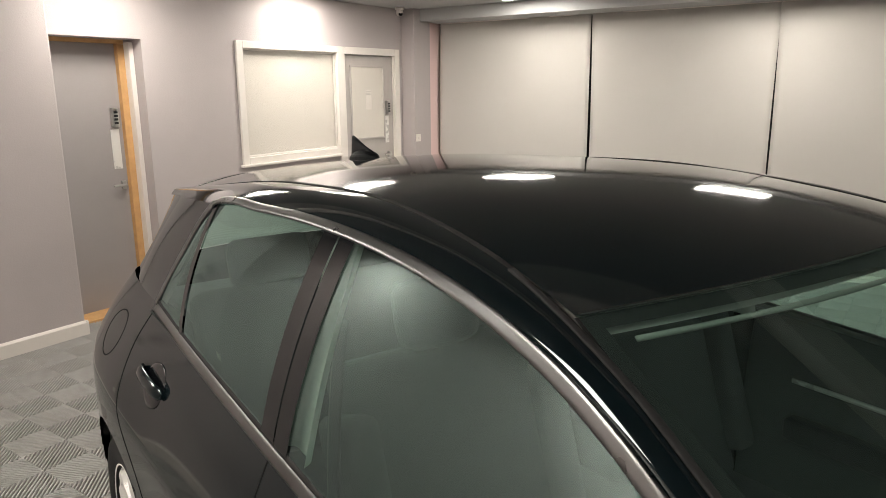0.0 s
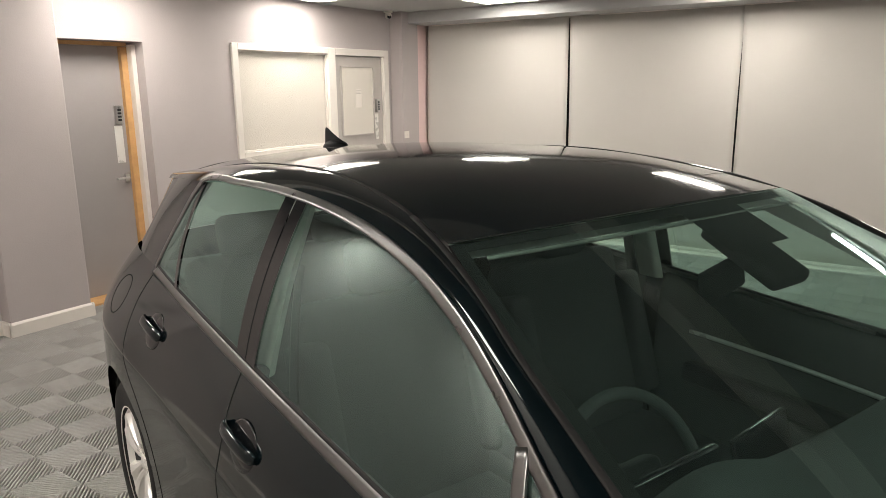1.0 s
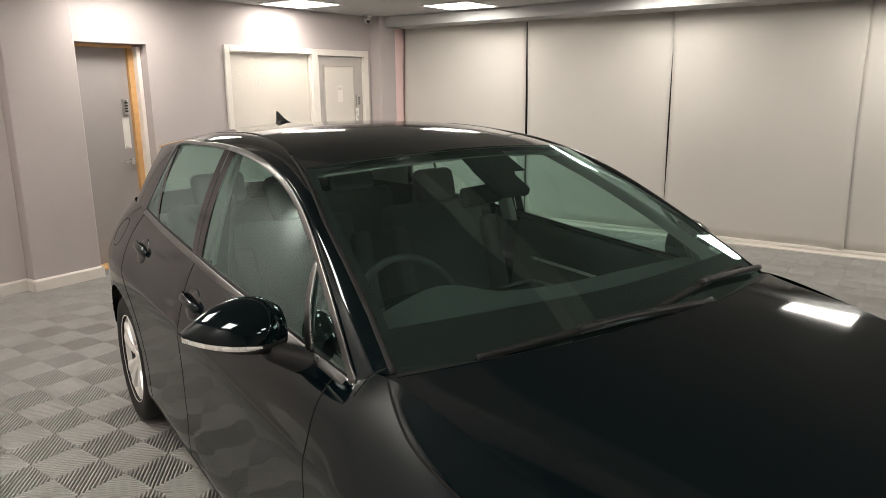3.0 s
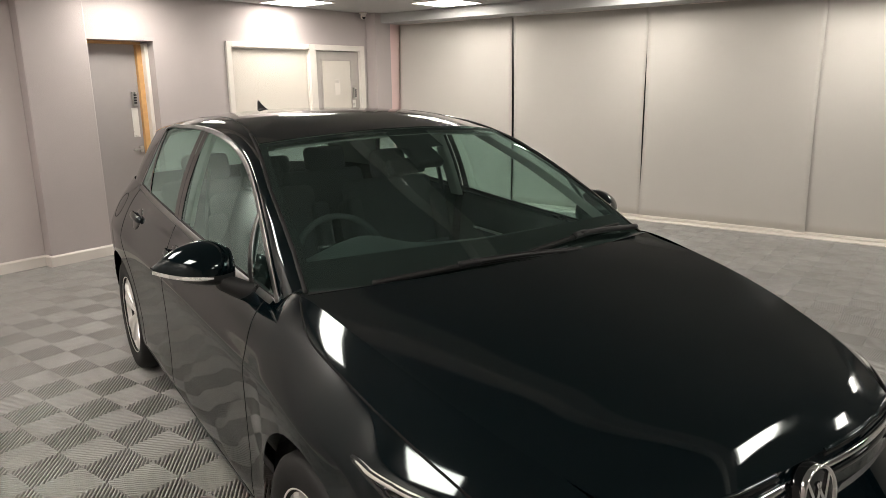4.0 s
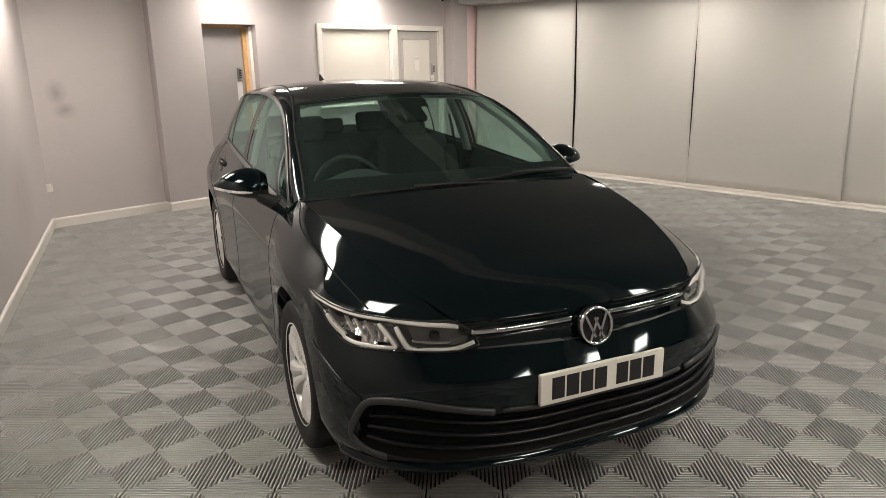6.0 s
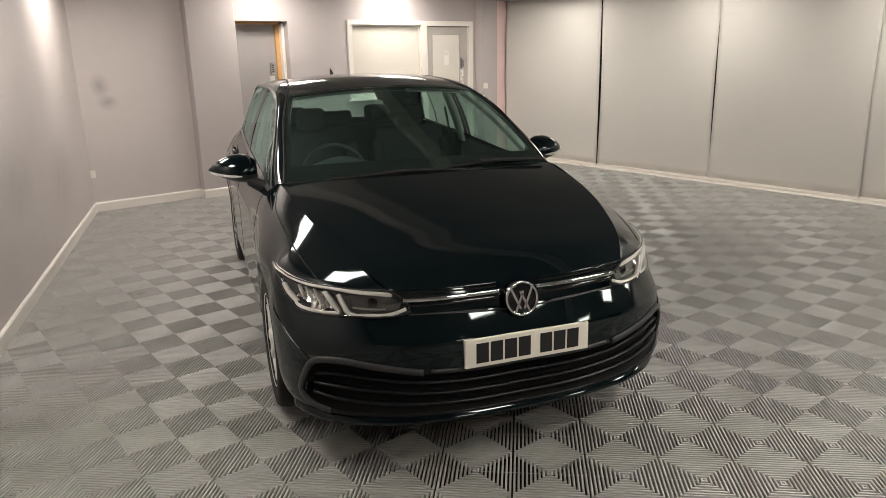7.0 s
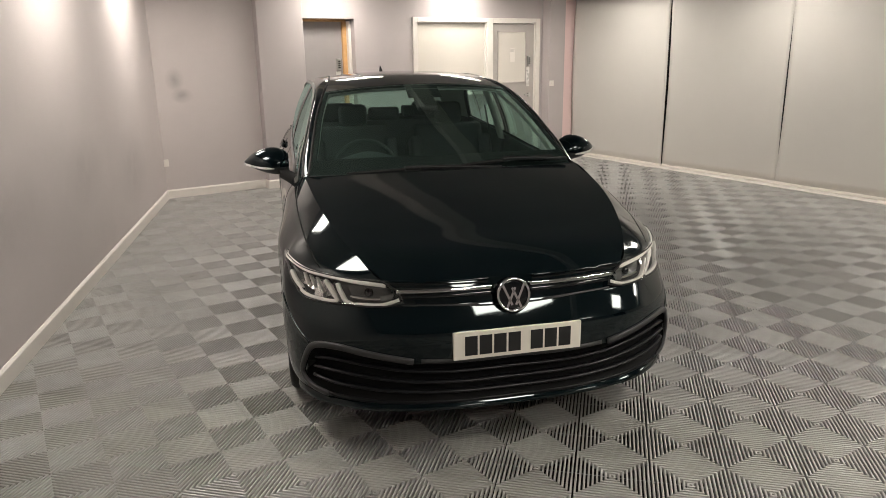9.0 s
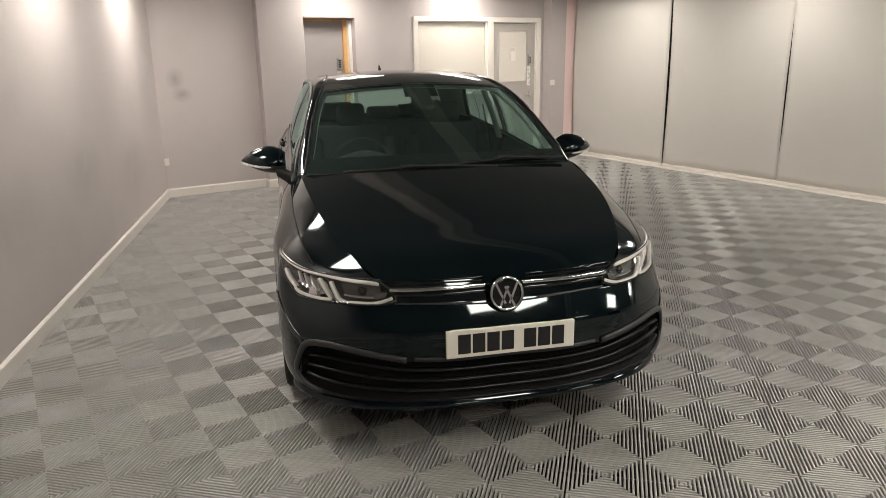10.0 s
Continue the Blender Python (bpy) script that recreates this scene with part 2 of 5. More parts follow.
# ---- the room ----
ROOM = pose(0, 0, 0, 0, 0, WALL_TURN)


def structure(name, bm, material, label, m=ROOM):
    if m is not None:
        bmesh.ops.transform(bm, matrix=m, verts=bm.verts)
    return tagged(part(name, bm, material, None), label, "wall" if "wall" in name else name.split("_")[0], kind="structure")


def to_room(x, y):
    v = ROOM.inverted() @ Vector((x, y, 0))
    return v.x, v.y


WALL_V, BLIND_U, PIER_V = 4.5, 5.46, 4.30
# far wall in pieces round the doorway and the window
bm = bmesh.new()
box_bm(bm, 1.815, 2.70, WALL_V, WALL_V + 0.25, 0, CEIL)
box_bm(bm, 2.70, 3.95, WALL_V, WALL_V + 0.25, 0, 0.98)
box_bm(bm, 2.70, 4.86, WALL_V, WALL_V + 0.25, 2.01, CEIL)
box_bm(bm, 4.86, 6.2, WALL_V, WALL_V + 0.25, 0, CEIL)
box_bm(bm, 1.045, 1.815, WALL_V, WALL_V + 0.25, 2.005, CEIL)
structure("wall_north", bm, M_WALL, "painted grey plaster wall with a doorway and an office window")
structure("wall_pier", box(0.475, 1.045, PIER_V, WALL_V + 0.25, 0, CEIL, 0.012), M_WALL, "grey painted pier standing proud beside the doorway")
structure("wall_recess", box(-0.95, 0.47, 4.41, WALL_V + 0.25, 0, CEIL), M_WORN_LIT, "grey painted plaster wall between the pier and the corner")
structure("wall_column", box(4.945, 5.245, 4.33, WALL_V, 0, CEIL, 0.004), M_WALL, "grey painted column beside the blinds")
structure("wall_reveal", box(5.245, 5.6, 4.36, 4.40, 0, 2.33), M_PINK, "pale pink strip of wall at the end of the blinds")
structure("wall_east", box(5.62, 5.8, -9, 4.6, 0, CEIL), M_DARK, "plain dark wall behind the window blinds")
# left wall runs almost along the car
bm = box(-0.2, 0, -12.5, 0.4, 0, CEIL, m=pose(-2.165, 3.95, 0, 0, 0, -1.4))
structure("wall_west", bm, M_WORN_LIT, "long grey painted plaster wall", None)
structure("wall_south", box(-2.7, 9, -8.2, -8.0, 0, CEIL), M_WALL, "plain grey end wall", None)
structure("ceiling", box(-3.2, 9.5, -9, 7.5, CEIL, CEIL + 0.1), M_CEIL, "flat off-white painted ceiling", None)
structure("beam", box(0.20, 0.38, -9, 4.5, CEIL - 0.17, CEIL - 0.002, 0.004), M_BEAM_LIT, "pale boxed downstand beam across the ceiling")
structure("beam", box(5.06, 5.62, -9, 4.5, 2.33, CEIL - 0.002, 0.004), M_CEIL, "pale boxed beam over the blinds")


def baseboard(a, b, label="white gloss painted skirting board"):
    """A skirting board with a chamfered top from a to b, in the world."""
    a, b = Vector((*a, 0)), Vector((*b, 0))
    d = (b - a)
    n = Vector((d.y, -d.x, 0)).normalized()
    prof = [(0, 0), (0.016, 0), (0.016, 0.085), (0.006, 0.1), (0, 0.1)]
    vs = [p + n * q + Vector((0, 0, z)) for p in (a, b) for q, z in prof]
    k = len(prof)
    fs = [(i, (i + 1) % k, k + (i + 1) % k, k + i) for i in range(k)] + [tuple(range(k))[::-1], tuple(range(k, 2 * k))]
    bm = bmesh.new()
    q = [bm.verts.new(v) for v in vs]
    for f in fs:
        bm.faces.new([q[i] for i in f])
    structure("baseboard", bm, M_WHITE, label, None)


def room_xy(u, v):
    p = ROOM @ Vector((u, v, 0))
    return p.x, p.y


wl = pose(-2.165, 3.95, 0, 0, 0, -1.4)
corner = wl @ Vector((0, 0.08, 0))
baseboard((wl @ Vector((0, -12, 0))).xy, corner.xy)
baseboard(room_xy(-0.70, 4.41), room_xy(0.475, 4.41))
baseboard(room_xy(0.475, 4.41), room_xy(0.475, PIER_V - 0.016))
baseboard(room_xy(0.459, PIER_V), room_xy(1.061, PIER_V))
baseboard(room_xy(1.045, PIER_V - 0.016), room_xy(1.045, WALL_V + 0.1))
baseboard(room_xy(1.815, WALL_V), room_xy(3.895, WALL_V))

# floor: ribbed interlocking tiles over a dark slab
TILE, RIBS = 0.290, 9
floor = tagged(part("floor", box(-3.2, 9.5, -9, 7.5, -0.06, -0.019), M_SUB, None), "dark slab under grey ribbed interlocking floor tiles", "floor", kind="structure")


def tile_geometry():
    vs, fs = [], []
    pitch = TILE / 2 / RIBS
    prof = ((0.245, -0.019), (0.245, -0.0015), (0.22, -0.0010), (0.15, -0.00045), (0.075, -0.0001), (0, 0), (-0.075, -0.0001), (-0.15, -0.00045), (-0.22, -0.0010), (-0.245, -0.0015), (-0.245, -0.019))
    for k in range(RIBS):
        for c in range(4):
            base, a = len(vs), c * math.pi / 2
            ca, sa = round(math.cos(a)), round(math.sin(a))
            for off, z in prof:
                r = max((k + 0.52 + off) * pitch, 0.0003)
                vs += [(-r * ca + r * sa, -r * sa - r * ca, z), (r * ca + r * sa, r * sa - r * ca, z)]
            for q in range(len(prof) - 1):
                b = base + 2 * q
                fs.append((b, b + 1, b + 3, b + 2))
    # thin webs that tie the ribs together along the middle lines
    for a, b in ((TILE / 2, 0.0016), (0.0016, TILE / 2)):
        n = len(vs)
        vs += [(-a, -b, -0.006), (a, -b, -0.006), (a, b, -0.006), (-a, b, -0.006)]
        fs.append((n, n + 1, n + 2, n + 3))
    return vs, fs


tile_vs, tile_fs = tile_geometry()
tile_mesh = mesh_of("tile", tile_vs, tile_fs, M_TILE)
TILE_ORIGIN = (-0.1010, -0.0285)
TM = pose(0, 0, 0, 0, 0, TILE_TURN)
far_v, far_f = [], []
tiles = []
for i in range(-34, 40):
    for j in range(-40, 40):
        p = TM @ Vector((TILE_ORIGIN[0] + i * TILE, TILE_ORIGIN[1] + j * TILE, 0))
        u, v = to_room(p.x, p.y)
        if p.x < -2.5 or u > 5.75 or v > 4.85 or p.y < -8.1:
            continue
        near = (p.x + 0.6) ** 2 + (p.y + 2.4) ** 2
        tiles.append((near, p))
tiles.sort(key=lambda q: q[0])
NEAR_TILES = tiles[:300]
tv = np.array(tile_vs)
rot = np.array(TM.to_3x3())
for _, p in tiles[300:]:
    b = len(far_v)
    far_v.extend((tv @ rot.T + np.array(p)).tolist())
    far_f.extend([tuple(b + q for q in f) for f in tile_fs])
far = part("tile_field", mesh_of("tile_field", far_v, far_f, M_TILE), None, floor)
far["kind"] = "stuff"

# ---- ceiling panels ----
def ceiling_panel():
    e = empty("ceiling_light", "square flush LED ceiling panel, lit warm white", "light", "LED panels in the ceiling")
    bm = bmesh.new()
    for a in ((-0.3, 0.3, -0.3, -0.285), (-0.3, 0.3, 0.285, 0.3), (-0.3, -0.285, -0.285, 0.285), (0.285, 0.3, -0.285, 0.285)):
        box_bm(bm, *a, -0.012, -0.001)
    part("frame", bm, M_WHITE, e)
    part("diffuser", box(-0.285, 0.285, -0.285, 0.285, -0.009, -0.002), M_GLOW, e, "glowing diffuser")
    return e


first_panel = ceiling_panel()
for k, (u, v) in enumerate(PANELS):
    m = ROOM @ pose(u, v, CEIL)
    if k == 0:
        first_panel.matrix_basis = m
    else:
        copy_thing(first_panel, m)


# ---- door, window and fittings of the far wall ----
def in_room(bm):
    bmesh.ops.transform(bm, matrix=ROOM, verts=bm.verts)
    return bm


door = structure("door_1", box(1.00, 1.722, 4.70, 4.745, 0.012, 1.975, 0.002), M_DOOR, "flat grey painted door, closed, with keypad lock")
part("edge_strip", in_room(box(1.722, 1.775, 4.66, 4.748, 0.0, 1.972, 0.002)), M_WOOD, door, "bare pine door lining")
part("jamb", in_room(box(1.775, 1.813, 4.60, 4.748, 0.0, 1.985, 0.004)), M_WHITE, door, "white painted jamb")
part("head", in_room(box(1.00, 1.775, 4.66, 4.748, 1.976, 2.004, 0.002)), M_WOOD, door, "bare pine head lining")
part("back", in_room(box(1.00, 1.83, 4.75, 4.77, 0.0, 2.02)), M_DOOR, door)
part("threshold", in_room(box(1.06, 1.80, 4.50, 4.74, -0.012, 0.012, 0.003)), M_WOOD, door, "worn pine threshold")
lock = part("keypad_lock", in_room(box(1.632, 1.684, 4.665, 4.70, 1.372, 1.516, 0.008)), M_STEEL, door, "steel keypad lock")
for r in range(4):
    part("button", in_room(box(1.643, 1.673, 4.659, 4.666, 1.395 + r * 0.026, 1.412 + r * 0.026, 0.002)), M_PLASTIC, lock)
part("knob", in_room(box(1.648, 1.668, 4.64, 4.666, 1.49, 1.51, 0.006)), M_STEEL, lock)
part("push_plate", in_room(box(1.622, 1.69, 4.696, 4.7005, 1.06, 1.355, 0.001)), M_ALLOY, door, "brushed metal plate")
hd = part("door_handle", in_room(box(1.58, 1.69, 4.655, 4.672, 0.928, 0.946, 0.007)), M_STEEL, door, "steel lever handle")
part("rose", in_room(box(1.662, 1.70, 4.68, 4.70, 0.905, 0.968, 0.006)), M_STEEL, hd)

win = empty("window_1", "white framed internal office window with cream blind behind glass", "window", kind="structure")
WV = WALL_V


def wpart(name, u0, u1, v0, v1, z0, z1, material, bevel=0.004, parent=None, label=""):
    return part(name, in_room(box(u0, u1, v0, v1, z0, z1, bevel)), material, parent or win, label)


# side window: jamb, head and sill rail, with a bead round the glass
for nm, a in (("window_frame", (2.675, 2.74, 1.0, 2.035)), ("window_frame", (2.74, 3.90, 1.975, 2.035)), ("window_frame", (2.74, 3.90, 1.0, 1.06))):
    wpart(nm, a[0], a[1], WV - 0.022, WV + 0.10, a[2], a[3], M_WHITE)
for a in ((2.74, 2.755, 1.06, 1.975), (3.885, 3.90, 1.06, 1.975), (2.755, 3.885, 1.96, 1.975), (2.755, 3.885, 1.06, 1.075)):
    wpart("bead", a[0], a[1], WV + 0.012, WV + 0.03, a[2], a[3], M_WHITE, 0.003)
wpart("window_sill", 2.65, 3.90, WV - 0.055, WV, 0.982, 1.004, M_WHITE, 0.006)
window_pane = wpart("pane", 2.74, 3.90, WV + 0.03, WV + 0.036, 1.06, 1.975, M_LENS, 0.0, label="clear glass pane")
window_pane.visible_shadow = False
wpart("roller_blind", 2.74, 3.90, WV + 0.042, WV + 0.046, 1.06, 1.975, M_FROST, 0.0, label="cream roller blind behind the glass")

# office door beside the window: white lining, grey leaf, glazed upper panel
odoor = structure("door_2", box(4.012, 4.795, WV + 0.012, WV + 0.056, 0.012, 1.958, 0.002), M_CASE, "grey half-glazed office door, closed, with keypad lock")
for a in ((3.90, 4.005, 0.0, 2.035), (4.80, 4.882, 0.0, 2.035), (4.005, 4.80, 1.965, 2.035)):
    wpart("lining", a[0], a[1], WV - 0.022, WV + 0.10, a[2], a[3], M_WHITE, 0.004, odoor, "white painted door lining")
for a in ((4.005, 4.02, 0.0, 1.965), (4.785, 4.80, 0.0, 1.965)):
    wpart("stop", a[0], a[1], WV - 0.004, WV + 0.01, a[2], a[3], M_WHITE, 0.003, odoor)
wpart("panel_sheet", 4.115, 4.625, WV + 0.008, WV + 0.0118, 1.13, 1.845, M_FROST, 0.0, odoor, "cream film behind the glazed panel")
door_pane = wpart("pane", 4.115, 4.625, WV + 0.003, WV + 0.006, 1.13, 1.845, M_LENS, 0.0, odoor, "clear glass pane")
door_pane.visible_shadow = False
for a in ((4.10, 4.117, 1.115, 1.86), (4.623, 4.64, 1.115, 1.86), (4.117, 4.623, 1.843, 1.86), (4.117, 4.623, 1.115, 1.132)):
    wpart("bead", a[0], a[1], WV - 0.002, WV + 0.0116, a[2], a[3], M_CASE, 0.003, odoor)
notice = wpart("notice", 4.33, 4.42, WV + 0.0005, WV + 0.0018, 1.42, 1.62, M_FROST, 0.0, odoor, "faint paper notice")
for z, w in ((1.60, 0.08), (1.585, 0.06), (1.57, 0.07)):
    wpart("text_bar", 4.335, 4.335 + w, WV - 0.0002, WV + 0.0004, z - 0.003, z + 0.003, M_CASE, 0.0, notice)
klock = wpart("keypad_lock", 4.655, 4.70, WV - 0.026, WV + 0.0116, 1.36, 1.505, M_STEEL, 0.008, odoor, "steel keypad lock")
for r in range(4):
    wpart("button", 4.664, 4.691, WV - 0.031, WV - 0.0255, 1.385 + r * 0.026, 1.402 + r * 0.026, M_PLASTIC, 0.002, klock)
wpart("push_plate", 4.648, 4.708, WV + 0.0075, WV + 0.0117, 1.06, 1.345, M_ALLOY, 0.001, odoor, "brushed metal plate")
lever = wpart("door_handle", 4.585, 4.70, WV - 0.04, WV - 0.022, 0.925, 0.945, M_STEEL, 0.007, odoor, "steel lever handle")
wpart("rose", 4.672, 4.71, WV - 0.022, WV + 0.0116, 0.905, 0.966, M_STEEL, 0.006, lever)
wpart("threshold", 4.005, 4.80, WV - 0.004, WV + 0.10, -0.012, 0.010, M_WOOD, 0.003, odoor)

sw = tagged(part("light_switch", in_room(box(4.955, 5.035, 4.318, 4.33, 1.055, 1.135, 0.004)), M_WHITE, None), "white plastic light switch on the grey column", "switch")
part("rocker", in_room(box(4.985, 5.005, 4.312, 4.319, 1.08, 1.11, 0.002)), M_WHITE, sw)
so = tagged(part("wall_socket", in_room(box(-0.72, -0.65, 4.398, 4.41, 0.37, 0.45, 0.004)), M_WHITE, None), "small white plastic wall socket near the corner", "socket")
part("rocker", in_room(box(-0.693, -0.677, 4.392, 4.399, 0.40, 0.43, 0.002)), M_WHITE, so)

# turret camera under the ceiling
cctv = empty("security_camera", "small white turret security camera under the ceiling", "camera", m=ROOM @ pose(4.80, 4.40, CEIL))
vs, fs = lathe([(0.0, 0), (0.05, 0), (0.05, -0.018), (0.044, -0.024), (0.0, -0.024)], 28, "z")
part("base", mesh_of("base", vs, fs, M_WHITE), None, cctv)
bm = bmesh.new()
bmesh.ops.create_uvsphere(bm, u_segments=24, v_segments=14, radius=0.038)
bmesh.ops.translate(bm, vec=(0, 0, -0.05), verts=bm.verts)
for f in bm.faces:
    f.smooth = True
ball = part("ball", bm, M_WHITE, cctv)
bm = bmesh.new()
bmesh.ops.create_cone(bm, cap_ends=True, segments=24, radius1=0.022, radius2=0.022, depth=0.012)
bmesh.ops.transform(bm, matrix=pose(-0.018, -0.027, -0.066, 60, 0, -35), verts=bm.verts)
part("lens", bm, M_GLOSSBLACK, ball, "dark round lens")

# ---- panel blinds along the glazed side ----
def blind(v0, v1, u, seed):
    rnd = random.Random(seed)
    c0, c1, w0, w1 = rnd.uniform(-0.02, 0.03), rnd.uniform(-0.02, 0.03), rnd.uniform(0, 6), rnd.uniform(0, 6)
    e = empty("panel_blind", "tall beige-grey fabric panel blind hanging to the floor", "blind", "fabric panel blinds")
    n, m = 36, 24
    vs = []
    for i in range(n + 1):
        a = i / n
        for j in range(m + 1):
            z = 0.035 + (2.335 - 0.035) * j / m
            h = math.sin(math.pi * j / m)
            wob = 0.006 * math.sin(7 * a + w0) + 0.004 * math.sin(17 * a + w1)
            wob += c0 * h * math.exp(-a * 9) + c1 * h * math.exp(-(1 - a) * 9) + 0.004 * math.sin(2.5 * z + w1 + 3 * a)
            ed = 0.012 * h * (math.exp(-a * 14) - math.exp(-(1 - a) * 14)) * math.sin(w0)
            vs.append((u - wob, v0 + (v1 - v0) * a + ed, z))
    fs = [(i * (m + 1) + j, i * (m + 1) + j + 1, (i + 1) * (m + 1) + j + 1, (i + 1) * (m + 1) + j) for i in range(n) for j in range(m)]
    me = mesh_of("fabric", [ROOM @ Vector(q) for q in vs], fs, M_BLIND)
    ob = part("fabric", me, None, e)
    so = ob.modifiers.new("thick", "SOLIDIFY")
    so.thickness = 0.003
    part("hem_bar", in_room(box(u - 0.012, u + 0.008, v0 + 0.005, v1 - 0.005, 0.014, 0.042, 0.003)), M_WHITE, e, "white hem bar")
    part("carrier", in_room(box(u - 0.008, u + 0.01, v0 + 0.01, v1 - 0.01, 2.325, 2.35, 0.002)), M_WHITE, e)


EDGES = [4.335, 2.525, 0.82, -0.91, -2.65, -4.38, -6.1, -7.8]
for k in range(len(EDGES) - 1):
    blind(EDGES[k + 1] + (0.003 if k < 1 else -0.008 if k < 2 else -0.03), EDGES[k] - 0.002, 5.455 + 0.012 * (k % 2), 40 + k)
structure("trim", box(5.42, 5.50, -8, 4.36, 2.34, 2.36, 0.003), M_WHITE, "white head rail of the blinds")
structure("trim", box(5.33, 5.62, -8, 4.36, -0.012, 0.008, 0.003), M_WHITE, "pale threshold strip under the blinds")

# ---- the car ----
# half-side control net; stations run from the front's middle round the side to the rear's middle
SIDE_Y = (-1.52, -1.31, -1.0, -0.85, -0.25, 0.3, 0.9, 1.31, 1.62)
NET = [
    dict(front=[(0, -2.10, .20), (.30, -2.09, .20), (.55, -2.03, .20), (.74, -1.91, .205), (.83, -1.74, .21)],
         x=(.84, .84, .83, .82, .82, .82, .825, .84, .80), z=(.22, .22, .185, .175, .175, .175, .185, .22, .24),
         rear=[(.68, 1.90, .26), (.40, 2.0, .27), (0, 2.02, .27)]),
    dict(front=[(0, -2.175, .265), (.30, -2.16, .265), (.56, -2.09, .265), (.77, -1.95, .27), (.855, -1.77, .28)],
         x=(.87, .88, .865, .86, .86, .86, .862, .875, .84), z=(.29, .30, .27, .26, .26, .26, .27, .30, .31),
         rear=[(.74, 1.93, .34), (.42, 2.05, .35), (0, 2.07, .35)]),
    dict(front=[(0, -2.19, .40), (.30, -2.183, .40), (.57, -2.108, .40), (.79, -1.945, .40), (.868, -1.76, .42)],
         x=(.885, .89, .872, .862, .86, .862, .868, .885, .86), z=(.43, .45, .44, .43, .43, .43, .43, .45, .45),
         rear=[(.78, 1.90, .47), (.45, 2.07, .48), (0, 2.09, .48)]),
    dict(front=[(0, -2.202, .560), (.30, -2.199, .560), (.57, -2.114, .555), (.78, -1.928, .552), (.868, -1.73, .57)],
         x=(.888, .893, .878, .865, .86, .862, .87, .888, .86), z=(.57, .60, .60, .60, .60, .60, .61, .62, .62),
         rear=[(.78, 1.89, .63), (.45, 2.06, .63), (0, 2.085, .63)]),
    dict(front=[(0, -2.166, .622), (.30, -2.150, .622), (.56, -2.060, .612), (.76, -1.897, .612), (.864, -1.71, .635)],
         x=(.886, .890, .875, .865, .862, .864, .871, .885, .858), z=(.685, .715, .730, .732, .742, .752, .762, .785, .790),
         rear=[(.765, 1.885, .78), (.45, 2.03, .78), (0, 2.06, .78)]),
    dict(front=[(0, -2.145, .645), (.30, -2.143, .645), (.56, -2.053, .634), (.75, -1.880, .637), (.86, -1.70, .66)],
         x=(.880, .884, .869, .858, .854, .856, .864, .878, .852), z=(.71, .745, .762, .765, .775, .785, .795, .82, .82),
         rear=[(.76, 1.88, .82), (.45, 2.02, .82), (0, 2.05, .82)]),
    dict(front=[(0, -2.133, .69), (.30, -2.130, .69), (.54, -2.055, .69), (.725, -1.90, .718), (.845, -1.66, .748)],
         x=(.800, .806, .812, .820, .818, .818, .815, .81, .79), z=(.822, .866, .899, .888, .89, .905, .93, .95, .94),
         rear=[(.715, 1.82, .93), (.42, 1.97, .94), (0, 2.01, .94)]),
    dict(front=[(0, -2.118, .74), (.28, -2.112, .742), (.49, -2.075, .747), (.572, -1.93, .809), (.645, -1.70, .872)],
         x=(.682, .710, .740, .762, .768, .766, .748, .725, .70), z=(.914, .951, .989, .958, .972, 1.004, 1.037, 1.058, 1.05),
         rear=[(.66, 1.74, 1.05), (.38, 1.88, 1.05), (0, 1.93, 1.05)]),
]
ROWS = [lv["front"] + [(x, y, z) for x, y, z in zip(lv["x"], SIDE_Y, lv["z"])] + lv["rear"] for lv in NET]
SHELL = surface(ROWS, 14, 9)          # half shell, x positive
# a nearly flat sloping shelf under the lamps and the grille
for j in range(86):
    hold = min(1.0, max(0.0, (84 - j) / 16))
    for i in range(28, 47):
        t = (i - 27) / 20
        flat_p = SHELL[27, j] * (1 - t) + SHELL[47, j] * t + np.array([0, -.6, .8]) * .0012 * 4 * t * (1 - t)
        SHELL[i, j] = SHELL[i, j] * (1 - hold) + flat_p * hold
# rounder flanks between the wings and the bonnet creases
for j in range(36, 108):
    hold = min(1.0, (j - 36) / 12, (108 - j) / 16)
    for i in range(55, 63):
        t = (i - 54) / 9
        SHELL[i, j] += np.array([.5, -.3, .8]) * -.001 * hold * 6.75 * t * t * (1 - t)
AXLE_F, AXLE_R, AXLE_Z, ARCH_R = -1.305, 1.305, 0.318, 0.372
car = empty("car", "glossy black five-door hatchback, clean, on silver alloys, headlights off", "car")


def grid_normals(G):
    du = np.gradient(G, axis=1)
    dv = np.gradient(G, axis=0)
    n = np.cross(du, dv)
    return n / np.maximum(np.linalg.norm(n, axis=-1, keepdims=True), 1e-9)


def cut_arches(G):
    """Opens the wheel arches: points inside the circles go out to them."""
    keep = np.ones(G.shape[:2], bool)
    H = G.copy()
    for ay in (AXLE_F, AXLE_R):
        d = H[..., 1:] - np.array([ay, AXLE_Z])
        r = np.linalg.norm(d, axis=-1)
        ins = (r < ARCH_R) & (H[..., 0] > 0.6)
        keep &= ~ins
        k = ins[..., None] * 1.0
        H[..., 1:] = H[..., 1:] * (1 - k) + (np.array([ay, AXLE_Z]) + d / np.maximum(r, 1e-6)[..., None] * ARCH_R) * k
    return H, keep


SHELL_CUT, KEEP = cut_arches(SHELL)
NRM = grid_normals(SHELL)
if NRM[20, 150, 0] < 0:
    NRM = -NRM
for _ in range(8):          # even out the sheen along the body
    NRM[:, 1:-1] = (NRM[:, :-2] + 2 * NRM[:, 1:-1] + NRM[:, 2:]) / 4
